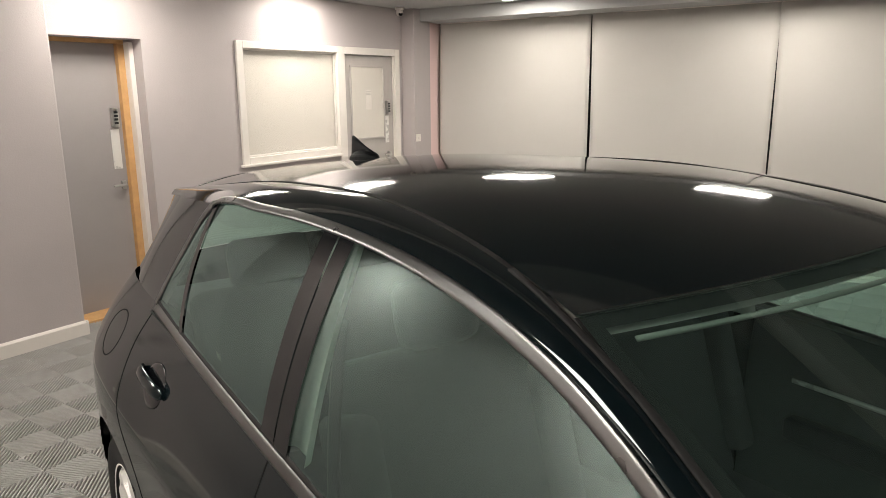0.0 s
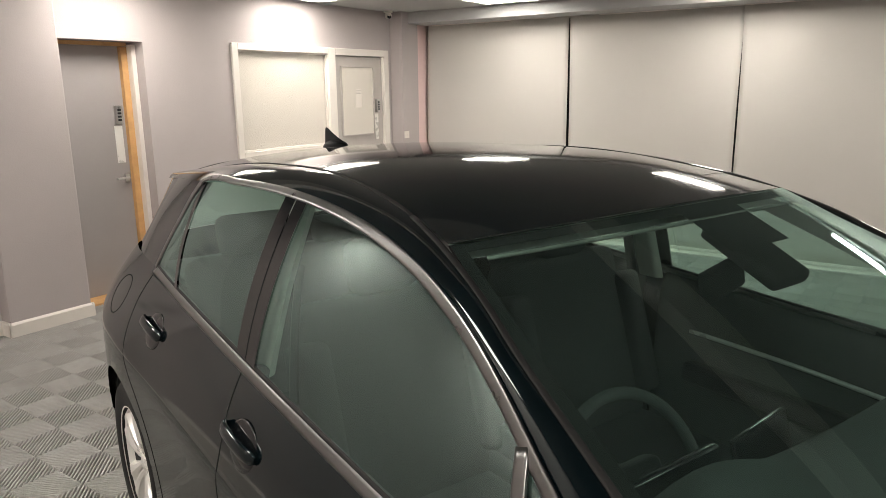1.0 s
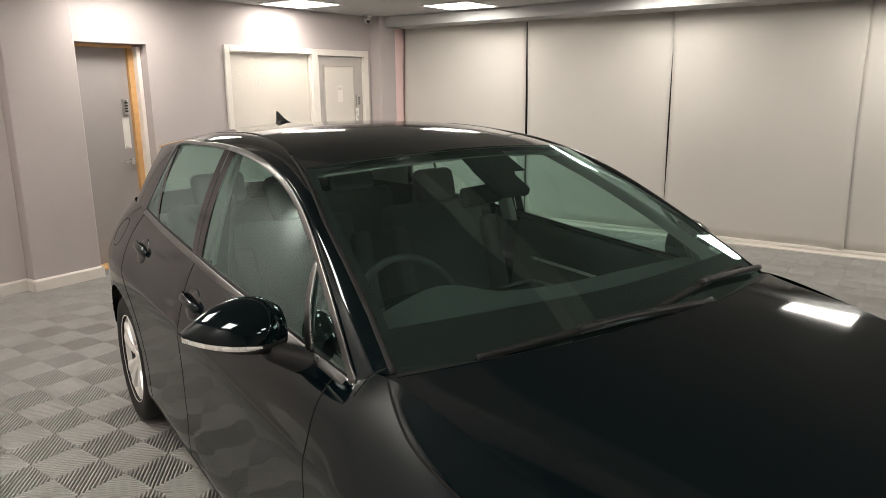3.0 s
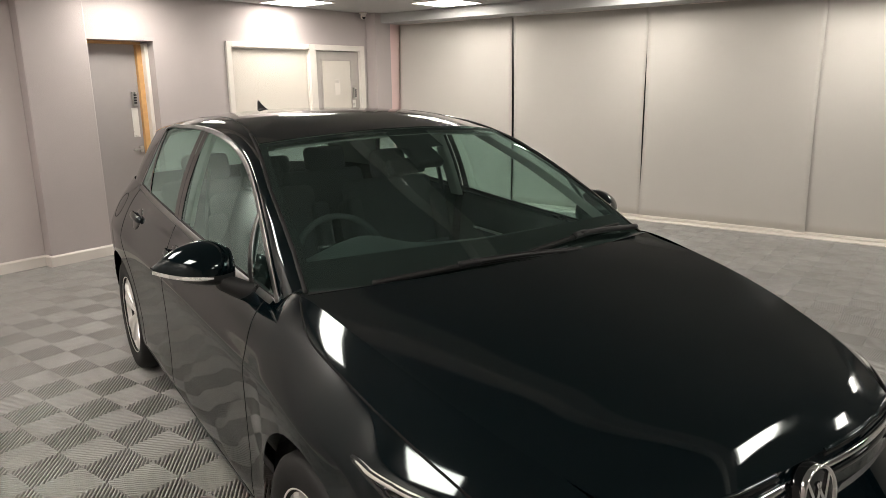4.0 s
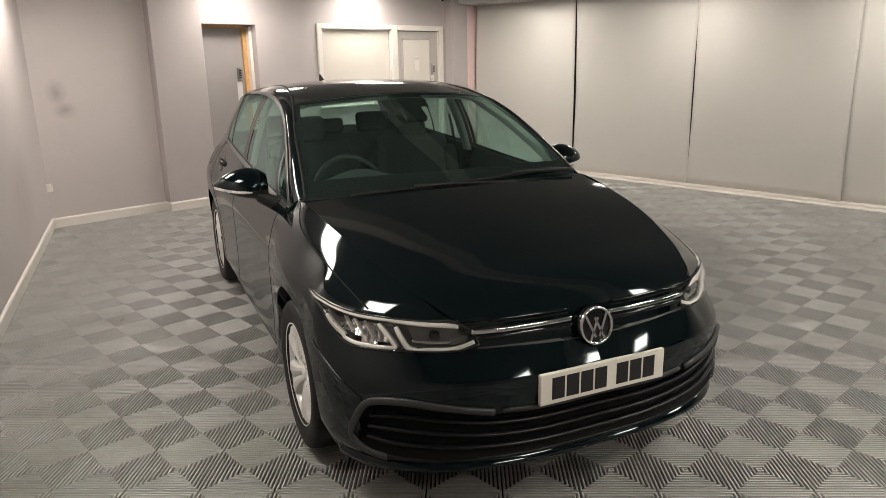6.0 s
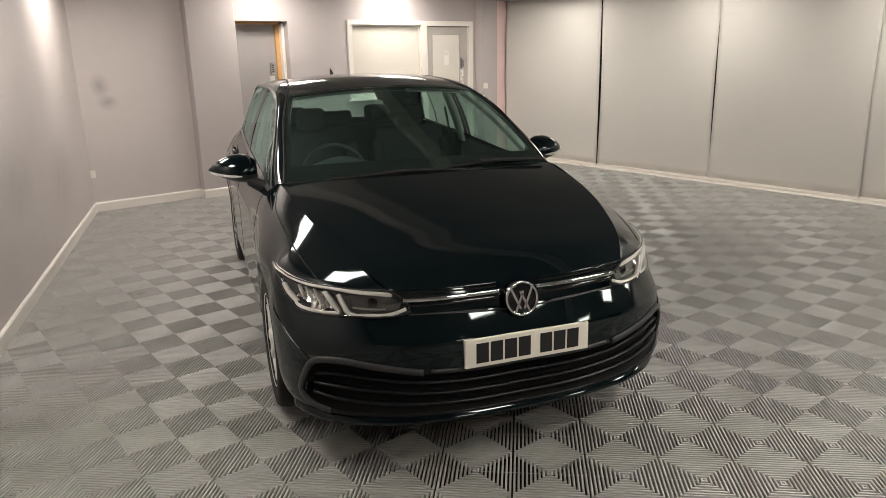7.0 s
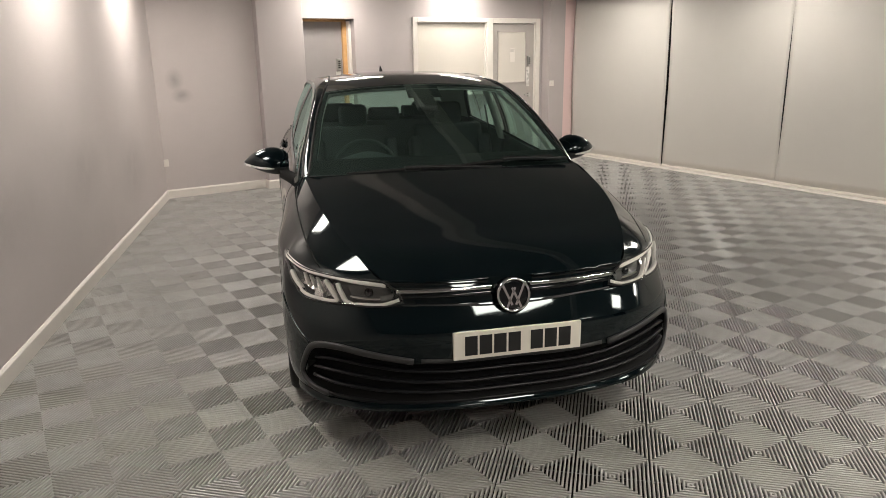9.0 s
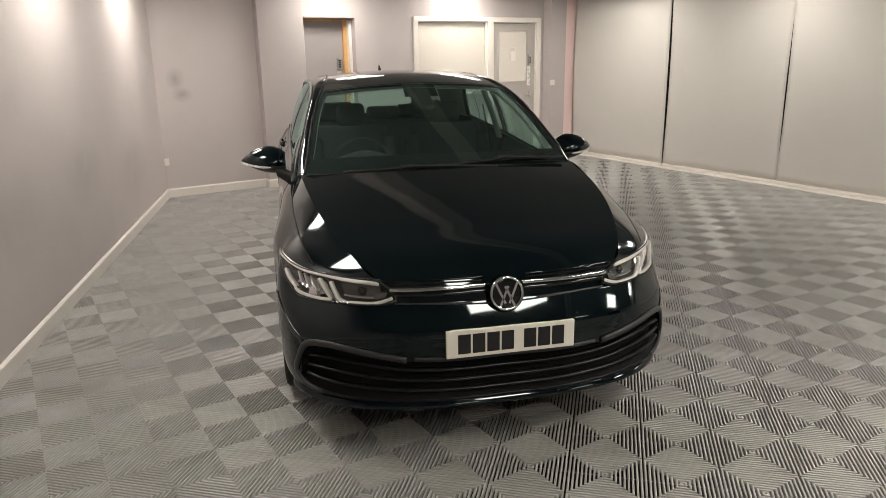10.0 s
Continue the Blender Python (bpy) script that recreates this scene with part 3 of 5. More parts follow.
NRM /= np.linalg.norm(NRM, axis=-1, keepdims=True)


def panel_mesh(name, chooser, side, material):
    """The faces of the shell that a chooser takes, as one panel with its own normals."""
    nv, nu = SHELL.shape[:2]
    sx = 1 if side > 0 else -1
    index, verts, norms, faces = {}, [], [], []
    for i in range(nv - 1):
        for j in range(nu - 1):
            q = ((i, j), (i, j + 1), (i + 1, j + 1), (i + 1, j))
            if not any(KEEP[a] for a in q):
                continue
            c = sum(SHELL[a] for a in q) / 4
            if in_lamp(c) or in_intake(c) or not chooser(c, i / 9, j / 14):
                continue
            f = []
            for a in q:
                if a not in index:
                    index[a] = len(verts)
                    p, n = SHELL_CUT[a], NRM[a]
                    verts.append((p[0] * sx, p[1], p[2]))
                    norms.append((n[0] * sx, n[1], n[2]))
                f.append(index[a])
            faces.append(f if sx > 0 else f[::-1])
    me = mesh_of(name, verts, faces, material)
    me.normals_split_custom_set_from_vertices([norms[k] for k in range(len(me.vertices))])
    return me


def rear_edge(z):
    return 1.20 - 0.30 * max(0.0, min(1.0, (0.78 - z) / 0.35))


SHUT_Y = [-2.1, -1.852, -1.735, -1.58, -1.34, -1.18, -1.09, -1.0]
SHUT_X = [.60, .717, .745, .772, .788, .786, .768, .732]


LAMP_TOP = [(.870, -1.555, .777), (.858, -1.61, .771), (.845, -1.67, .765), (.815, -1.76, .758), (.765, -1.85, .753), (.68, -1.945, .750), (.59, -2.02, .748), (.50, -2.075, .745), (.435, -2.11, .70)]
LAMP_LOW = [(.870, -1.565, .767), (.860, -1.625, .755), (.850, -1.70, .735), (.838, -1.775, .680), (.80, -1.848, .642), (.72, -1.915, .629), (.645, -1.97, .627), (.53, -2.06, .638), (.425, -2.115, .668)]
LT, LL = spline(LAMP_TOP, 8), spline(LAMP_LOW, 8)


def in_lamp(c):
    """True inside the headlight's opening, a little way in from its edge."""
    if c[0] < .46 or not -2.095 < c[1] < -1.66:
        return False
    hi = np.interp(-c[1], -LT[:, 1], LT[:, 2])
    lo = np.interp(-c[1], -LL[:, 1], LL[:, 2])
    return lo + .009 < c[2] < hi - .009


IT = [(.812, -1.92, .385), (.775, -1.96, .465), (.70, -2.03, .487), (.56, -2.11, .475), (.40, -2.165, .447)]
IB = [(.822, -1.905, .335), (.80, -1.935, .295), (.72, -1.995, .268), (.56, -2.09, .254), (.40, -2.145, .250)]


def in_intake(c):
    """True inside the opening of the lower intake."""
    if c[1] > -1.9 or c[0] > .80:
        return False
    hi = np.interp(c[0], [0] + [p[0] for p in IT[::-1]], [.438] + [p[2] for p in IT[::-1]])
    lo = np.interp(c[0], [0] + [p[0] for p in IB[::-1]], [.248] + [p[2] for p in IB[::-1]])
    return lo + .005 < c[2] < hi - .005


def on_bonnet(c, i, j):
    return c[1] < -1.0 and i >= 6.1 and j > 2.0 and c[0] < np.interp(c[1], SHUT_Y, SHUT_X)


PANEL_RULES = {
    "bonnet_flank": on_bonnet,
    "front_bumper": lambda c, i, j: not on_bonnet(c, i, j) and j < 5.35 and (i < 5.0 or j < 3.3 and i < 6.0 or i < 6.2 and j < 2.0 or (c[1] < -1.62 and i < 5.6) or j < 4.2),
    "rear_bumper": lambda c, i, j: j > 13.2 and i < 3.2,
    "tailgate": lambda c, i, j: j > 13.9 and i >= 3.2,
    "front_door": lambda c, i, j: -0.83 < c[1] < 0.30 and i >= 1.0,
    "rear_door": lambda c, i, j: 0.30 < c[1] < rear_edge(c[2]) and i >= 1.0,
}


def rule(name):
    if name == "front_wing":
        return lambda c, i, j: c[1] <= -0.83 and not PANEL_RULES["front_bumper"](c, i, j) and not on_bonnet(c, i, j)
    if name == "rear_quarter":
        return lambda c, i, j: c[1] >= rear_edge(c[2]) and c[1] > 0.30 and not PANEL_RULES["rear_bumper"](c, i, j) and not PANEL_RULES["tailgate"](c, i, j)
    if name == "sill":
        return lambda c, i, j: -0.83 < c[1] and c[1] < rear_edge(c[2]) and i < 1.0
    return PANEL_RULES[name]


def both(name, made, label=""):
    """Two mirrored halves of one part on the two sides."""
    return [part(name, made(s), None, car, label) for s in (-1, 1)]


doors = {}
for nm in ("front_wing", "front_door", "rear_door", "rear_quarter", "sill", "front_bumper", "rear_bumper", "tailgate"):
    doors[nm] = both(nm, lambda s, nm=nm: panel_mesh(nm, rule(nm), s, M_PAINT if nm != "sill" else M_PLASTIC))


def skin(name, G, material, label="", lift=0.0, parent=None):
    N = grid_normals(G)
    mid = tuple(k // 2 for k in G.shape[:2])
    c = Vector(G[mid]) - Vector((0, G[mid][1] * 0.6, 0.6))
    flip = Vector(N[mid]).dot(c) < 0
    if flip:
        N = -N
    me = grid_mesh(name, G + N * lift, material, flip)
    return part(name, me, None, parent or car, label)


# bonnet: a broad middle between two creases, and a flank each side
B_CREASE = ROWS[7][2:8]
B_MID = [(.27, -2.12, .745), (.28, -2.03, .808), (.30, -1.80, .870), (.32, -1.52, .930), (.33, -1.33, .967), (.35, -1.115, 1.005)]
B_CEN = [(0, -2.125, .742), (0, -2.04, .812), (0, -1.81, .876), (0, -1.53, .938), (0, -1.34, .974), (0, -1.14, 1.010)]
middle = faired(surface([B_CREASE, B_MID, B_CEN, [(-x, y, z) for x, y, z in B_MID], [(-x, y, z) for x, y, z in B_CREASE]], 10, 10))
bonnet = skin("bonnet", middle, M_PAINT, "glossy black bonnet with two long creases")
for s in (-1, 1):
    part("bonnet_flank", panel_mesh("bonnet_flank", PANEL_RULES["bonnet_flank"], s, M_PAINT), None, bonnet)

# roof, pillars, glass
W = [(.715, -1.0, .99), (.69, -.88, 1.06), (.665, -.73, 1.143), (.63, -.52, 1.24), (.59, -.34, 1.320), (.537, -.08, 1.392), (.49, .34, 1.436), (.487, .7, 1.430), (.488, .955, 1.411), (.495, 1.36, 1.358), (.505, 1.64, 1.316)]
P = [(.770, -.915, .945), (.740, -.77, 1.06), (.704, -.62, 1.150), (.664, -.44, 1.252), (.633, -.25, 1.322), (.614, .0, 1.372), (.606, .34, 1.394), (.616, .7, 1.388), (.627, .955, 1.366), (.60, 1.35, 1.335), (.56, 1.63, 1.305)]
HEADER = (.56, -.225, 1.365)
strip_rows = []
for a, b, k in ((1, 0, 0), (.5, .5, .012), (0, 1, .003)):
    strip_rows.append([(a * w[0] + b * p[0] + k * .7, a * w[1] + b * p[1], a * w[2] + b * p[2] + k) for w, p in zip(W, P)])
strip_rows[0] = list(W)
strip_rows[2] = list(P)
rail = surface(strip_rows, 10, 6)
for G in (rail, mirror_x(rail)):
    skin("roof_rail", G, M_PAINT)
R_CEN = [(0, -.365, 1.406), (0, .0, 1.451), (0, .36, 1.464), (0, .955, 1.446), (0, 1.37, 1.404), (0, 1.74, 1.350)]
R_MID = [(.31, -.33, 1.395), (.30, .0, 1.440), (.28, .35, 1.456), (.28, .955, 1.437), (.28, 1.37, 1.394), (.29, 1.72, 1.343)]
R_SIDE = [HEADER, (.523, .0, 1.406), W[6], W[8], W[9], W[10]]
roof = skin("roof", faired(surface([R_SIDE, R_MID, R_CEN, [(-x, y, z) for x, y, z in R_MID], [(-x, y, z) for x, y, z in R_SIDE]], 10, 10)), M_PAINT, "glossy black roof")
# pale headliner under the roof
skin("headliner", surface([R_SIDE, R_MID, R_CEN, [(-x, y, z) for x, y, z in R_MID], [(-x, y, z) for x, y, z in R_SIDE]], 6, 6) - np.array([0, 0, .035]), M_LINER, "pale grey cloth headliner")

WS_SIDE = [(.722, -1.0, .985), (.677, -.80, 1.105), (.63, -.52, 1.24), HEADER]
WS_MID = [(.40, -1.075, .985), (.37, -.87, 1.125), (.345, -.61, 1.262), (.312, -.33, 1.395)]
WS_CEN = [(0, -1.115, .985), (0, -.91, 1.130), (0, -.65, 1.272), (0, -.365, 1.406)]
screen_rows = [WS_SIDE, WS_MID, WS_CEN, [(-x, y, z) for x, y, z in WS_MID], [(-x, y, z) for x, y, z in WS_SIDE]]
SCREEN = surface(screen_rows, 12, 10)          # [across, up]
windscreen = skin("windscreen", SCREEN, M_SCREEN, "greenish laminated windscreen", 0.002)
# black printed border of the windscreen
nv, nu = SCREEN.shape[:2]
band = []
for i in range(nv - 1):
    for j in range(nu - 1):
        a = min(i, nv - 2 - i)
        mid_patch = abs(i - (nv - 2) / 2) < 2.6 and j > nu - 8
        if a < 1 or j < 7 or j > nu - 3 or mid_patch:
            band.append((i * nu + j, i * nu + j + 1, (i + 1) * nu + j + 1, (i + 1) * nu + j))
part("screen_border", mesh_of("screen_border", (SCREEN - np.array([0, -.002, .004])).reshape(-1, 3), band, M_DARK), None, windscreen, "black printed border")
# pale trim of the windscreen pillars, inside
for s in (-1, 1):
    a = np.array([(s * (x - .035), y + .04, z - .012) for x, y, z in WS_SIDE])
    b = np.array([(s * (x - .015), y + .14, z - .03) for x, y, z in WS_SIDE])
    part("pillar_trim", grid_mesh("pillar_trim", surface([a, (a + b) / 2 + np.array([-s * .01, 0, .01]), b], 6, 3), M_LINER), None, car, "pale inner pillar trim")

# side glass: upright lines between the belt and the upper edge
PY = np.array([p[1] for p in P[:9]] + [1.10, 1.212])
PX = np.array([p[0] for p in P[:9]] + [.668, .735])
PZ = np.array([p[2] for p in P[:9]] + [1.235, 1.057])
top_curve = spline(np.stack([PX, PY, PZ], 1), 16)
QY = np.array([-.915, -.25, .3, .9, 1.212])
QX = np.array([.770, .768, .766, .750, .735])
QZ = np.array([.943, .972, 1.004, 1.036, 1.055])
belt_curve = spline(np.stack([QX, QY, QZ], 1), 16)


def on_curve(c, y):
    return np.array([np.interp(y, c[:, 1], c[:, 0]), y, np.interp(y, c[:, 1], c[:, 2])])


def side_glass(y0, y1, n=14, out=0.0, inset=0.0):
    rows = []
    for y in np.linspace(y0, y1, n):
        a, b = on_curve(belt_curve, y), on_curve(top_curve, y)
        rows.append([a + (b - a) * t + np.array([(.019 * 4 * t * (1 - t)) * min(1, (b - a)[2] / .3) + out - inset, 0, 0]) for t in np.linspace(0, 1, 9)])
    return np.array(rows)


for s in (-1, 1):
    k = 0 if s < 0 else 1
    for nm, y0, y1, par in (("quarter_glass", -.912, -.64, doors["front_door"][k]), ("window_glass", -.64, .262, doors["front_door"][k]),
                            ("window_glass", .37, .935, doors["rear_door"][k]), ("quarter_glass", .955, 1.208, doors["rear_quarter"][k])):
        G = side_glass(y0, y1)
        part(nm, grid_mesh(nm, G if s > 0 else mirror_x(G), M_GLASS), None, par, "tinted glass")
    for nm, y0, y1, o, mt in (("pillar_cover", .258, .312, .003, M_GLOSSBLACK), ("pillar_cover", .318, .375, .003, M_GLOSSBLACK), ("window_bar", .932, .958, .003, M_GLOSSBLACK)):
        G = side_glass(y0, y1, 4, o)
        part(nm, grid_mesh(nm, G if s > 0 else mirror_x(G), mt), None, doors["front_door" if y0 < .315 else "rear_door"][k])

# rear corner pillars, tailgate glass and the roof spoiler
cp = surface([[P[8], (.668, 1.10, 1.235), (.735, 1.212, 1.057)], [(.60, 1.35, 1.335), (.662, 1.43, 1.20), (.715, 1.50, 1.056)], [(.545, 1.64, 1.308), (.60, 1.68, 1.18), (.66, 1.74, 1.05)]], 8, 8)
for G in (cp, mirror_x(cp)):
    skin("corner_pillar", G, M_PAINT)
RG_S = [(.54, 1.65, 1.305), (.59, 1.69, 1.18), (.65, 1.75, 1.05)]
RG_M = [(.31, 1.71, 1.325), (.33, 1.80, 1.19), (.36, 1.90, 1.05)]
RG_C = [(0, 1.735, 1.335), (0, 1.83, 1.19), (0, 1.94, 1.05)]
rg_rows = [RG_S, RG_M, RG_C, [(-x, y, z) for x, y, z in RG_M], [(-x, y, z) for x, y, z in RG_S]]
skin("rear_window", surface(rg_rows, 8, 8), M_GLASS, "tinted rear window")
sp = [[(.505, 1.60, 1.322), (.50, 1.70, 1.303), (.47, 1.78, 1.278)], [(.31, 1.66, 1.350), (.31, 1.78, 1.335), (.31, 1.88, 1.312)], [(0, 1.68, 1.358), (0, 1.80, 1.342), (0, 1.90, 1.318)]]
sp_rows = sp + [[(-x, y, z) for x, y, z in sp[1]], [(-x, y, z) for x, y, z in sp[0]]]
ob = skin("roof_spoiler", surface(sp_rows, 6, 8), M_PAINT)
sm = ob.modifiers.new("thick", "SOLIDIFY")
sm.thickness = 0.02

# nearest place on the painted shell, for lamps, lines and badges
from mathutils.bvhtree import BVHTree
sv, sf = [], []
for G in (SHELL, mirror_x(SHELL), middle, rail, mirror_x(rail), cp, mirror_x(cp), SCREEN,
          surface([R_SIDE, R_MID, R_CEN, [(-x, y, z) for x, y, z in R_MID], [(-x, y, z) for x, y, z in R_SIDE]], 10, 10)):
    b = len(sv)
    sv.extend(map(tuple, G.reshape(-1, 3)))
    sf.extend([tuple(b + q for q in f) for f in grid_faces(*G.shape[:2])])
TREE = BVHTree.FromPolygons(sv, sf)


def touch(p):
    loc, n, _, _ = TREE.find_nearest(Vector(p))
    c = Vector((loc.x, (loc.y - max(-1.3, min(1.2, loc.y))), loc.z - 0.55))
    return loc, (n if n.dot(c) >= 0 else -n)


def ribbon(name, pts, width, height, material, parent=car, lift=0.0, per=8, snap=True, flip=1, label="", flat=False):
    """A rounded strip that follows points on the shell."""
    c = [Vector(q) for q in spline(pts, per)]
    if flip < 0:
        c = [Vector((-q.x, q.y, q.z)) for q in c]
    hold = [touch(q) for q in c]
    locs = [a if snap else q for q, (a, n) in zip(c, hold)]
    vs, fs = [], []
    prof = [(-.5, -.3), (-.5, .6), (-.42, .95), (-.2, 1), (.2, 1), (.42, .95), (.5, .6), (.5, -.3)] if flat else [(-.5, -.3), (-.5, .45), (-.36, .85), (0, 1), (.36, .85), (.5, .45), (.5, -.3)]
    for i, p in enumerate(locs):
        t = (locs[min(i + 1, len(locs) - 1)] - locs[max(i - 1, 0)]).normalized()
        n = hold[i][1]
        side = t.cross(n).normalized()
        n = side.cross(t).normalized() * (1 if side.cross(t).dot(n) > 0 else -1)
        for a, b in prof:
            vs.append(p + side * (a * width) + n * (b * height + lift))
    k = len(prof)
    for i in range(len(locs) - 1):
        for q in range(k):
            fs.append((i * k + q, i * k + (q + 1) % k, (i + 1) * k + (q + 1) % k, (i + 1) * k + q))
    fs += [tuple(range(k)), tuple(range((len(locs) - 1) * k, len(locs) * k))]
    bm = bmesh.new()
    q = [bm.verts.new(v) for v in vs]
    for f in fs:
        bm.faces.new([q[i] for i in f])
    for f in bm.faces:
        f.smooth = True
    return part(name, bm, material, parent, label)


def lying(name, top, bottom, material, parent=car, lift=0.004, flip=1, nu=8, nv=8, label="", sink=0.0):
    """A patch that lies on the shell between an upper and a lower line."""
    a, b = spline(top, nu), spline(bottom, nu)
    G = []
    for t in np.linspace(0, 1, nv + 1):
        row = []
        for p, q in zip(a, b):
            m = p * (1 - t) + q * t
            if flip < 0:
                m = m * np.array([-1, 1, 1])
            loc, n = touch(m)
            e = lift - sink * 4 * t * (1 - t)
            row.append(tuple(loc + n * e))
        G.append(row)
    G = np.array(G)
    N = grid_normals(G)
    m = tuple(k // 2 for k in G.shape[:2])
    n = touch(G[m])[1]
    me = grid_mesh(name, G, material, Vector(N[m]).dot(n) < 0)
    return part(name, me, None, parent, label)


# shut lines
for f in (1, -1):
    k = 1 if f > 0 else 0
    ribbon("shut_line", [(.717, -1.852, .752), (.745, -1.735, .789), (.772, -1.58, .835), (.788, -1.34, .884), (.786, -1.18, .915), (.768, -1.09, .950), (.732, -1.0, .990)], .006, .0015, M_DARK, bonnet, flip=f)
    ribbon("shut_line", [(.765, -.83, .94), (.82, -.82, .88), (.862, -.81, .77), (.865, -.80, .60), (.862, -.80, .44), (.86, -.81, .27)], .005, .0012, M_DARK, doors["front_door"][k], flip=f)
    ribbon("shut_line", [(.77, .32, 1.0), (.818, .31, .90), (.86, .30, .79), (.862, .29, .60), (.862, .28, .43), (.86, .27, .27)], .005, .0012, M_DARK, doors["front_door"][k], flip=f)
    ribbon("shut_line", [(.735, 1.215, 1.05), (.81, 1.21, .94), (.87, 1.17, .80), (.875, 1.03, .66), (.872, .92, .52), (.865, .87, .40), (.86, .86, .28)], .005, .0012, M_DARK, doors["rear_door"][k], flip=f)
    ribbon("shut_line", [(.86, -.80, .262), (.86, -.2, .255), (.86, .3, .255), (.86, .86, .265)], .006, .0012, M_DARK, doors["sill"][k], flip=f)
    # belt and upper window trim
    q = [tuple(belt_curve[i] + np.array([.004, 0, -.004])) for i in range(0, len(belt_curve), 4)]
    ribbon("belt_trim", q, .026, .005, M_SATIN, doors["front_door"][k], flip=f, snap=False, per=4, flat=True)
    q = [tuple(belt_curve[i] + np.array([.007, 0, -.020])) for i in range(0, len(belt_curve), 4)]
    ribbon("belt_seal", q, .010, .004, M_CHROME, doors["front_door"][k], flip=f, snap=False, per=4)
    q = [tuple(belt_curve[i] + np.array([-.004, 0, .012])) for i in range(0, len(belt_curve), 4)]
    ribbon("belt_seal", q, .012, .004, M_RUBBER, doors["front_door"][k], flip=f, snap=False, per=4)
    a, b = on_curve(top_curve, -.59), on_curve(belt_curve, -.685)
    ribbon("window_bar", [tuple(a + np.array([.004, 0, -.004])), tuple((a + b) / 2 + np.array([.019, 0, 0])), tuple(b + np.array([.004, 0, .004]))], .026, .005, M_SATIN, doors["front_door"][k], flip=f, snap=False, flat=True)
    ribbon("shut_line", [(.775, -.945, .925), (.745, -.955, .965), (.705, -.985, 1.0)], .004, .0015, M_DARK, doors["front_wing"][k], flip=f)
    q = [tuple(top_curve[i] + np.array([.002, 0, .002])) for i in range(0, len(top_curve), 8)]
    ribbon("window_trim", q, .023, .004, M_SATIN, car, flip=f, snap=False, per=6, flat=True, label="satin trim round the side windows")
    # roof joint
    ribbon("roof_joint", [tuple(w) for w in W[5:11]], .012, .002, M_RUBBER, roof, flip=f)
    ribbon("pillar_seal", [tuple(np.array(w) + np.array([.004, .0, .004])) for w in W[:6]], .014, .004, M_RUBBER, windscreen, flip=f)
ribbon("header_joint", [(-.555, -.226, 1.366), (-.31, -.33, 1.395), (0, -.365, 1.406), (.31, -.33, 1.395), (.555, -.226, 1.366)], .007, .0015, M_DARK, windscreen)
ribbon("fuel_flap", [(-.80 + .0 * a, 1.43 + .085 * math.cos(a), .925 + .085 * math.sin(a)) for a in np.linspace(0, 2 * math.pi, 13)], .004, .001, M_DARK, doors["rear_quarter"][0])


def handle(f, y, z, parent):
    """A pull handle over a hollow grip."""
    loc, n = touch((f * .83, y, z))
    t = Vector((0, 1, .06)).normalized()
    up = n.cross(t).normalized()
    fr = Matrix((t, up if up.z > 0 else -up, n)).transposed().to_4x4()
    M = Matrix.Translation(loc) @ fr
    cup = bmesh.new()
    bmesh.ops.create_uvsphere(cup, u_segments=20, v_segments=10, radius=1)
    bmesh.ops.transform(cup, matrix=M @ Matrix.Translation((-.01, -.004, -.001)) @ Matrix.Diagonal((.078, .056, .006, 1)), verts=cup.verts)
    for q in cup.faces:
        q.smooth = True
    grip = part("grip_recess", cup, M_GLOSSBLACK, parent)
    pts = [(-.092, 0, .003), (-.07, 0, .014), (-.03, 0, .020), (.03, 0, .021), (.075, 0, .016), (.098, 0, .004)]
    c = spline(pts, 5)
    vs, fs = [], []
    for i, p in enumerate(c):
        w = .017 * min(1, .45 + 1.6 * math.sin(math.pi * (i + .5) / len(c)))
        for a in range(10):
            an = 2 * math.pi * a / 10
            vs.append(M @ Vector((p[0], w * math.cos(an), p[2] + .009 * math.sin(an))))
    for i in range(len(c) - 1):
        for a in range(10):
            fs.append((i * 10 + a, i * 10 + (a + 1) % 10, (i + 1) * 10 + (a + 1) % 10, (i + 1) * 10 + a))
    fs += [tuple(range(10)), tuple(range(len(vs) - 10, len(vs)))]
    bm = bmesh.new()
    q = [bm.verts.new(v) for v in vs]
    for k in fs:
        bm.faces.new([q[i] for i in k])
    for k in bm.faces:
        k.smooth = True
    part("door_handle", bm, M_PAINT, parent, "gloss black pull handle")


for f in (1, -1):
    k = 1 if f > 0 else 0
    handle(f, .20, .875, doors["front_door"][k])
    handle(f, .97, .93, doors["rear_door"][k])

# ---- front: lamps, grille, intake, plate, badge ----
def lamp_patch(name, top, low, depth, material, parent, f, nu=8, nv=12, label=""):
    """A sheet behind the shell between two lines; depth(u, t, width) goes inwards."""
    a, b = spline(top, nu), spline(low, nu)
    G = []
    for t in np.linspace(0, 1, nv + 1):
        row = []
        for k, (p, q) in enumerate(zip(a, b)):
            loc, n = touch(p * (1 - t) + q * t)
            e = depth(k / (len(a) - 1), t, float(np.linalg.norm(p - q)))
            row.append((f * (loc.x - n.x * e), loc.y - n.y * e, loc.z - n.z * e))
        G.append(row)
    G = np.array(G)
    return part(name, grid_mesh(name, G, material), None, parent, label)


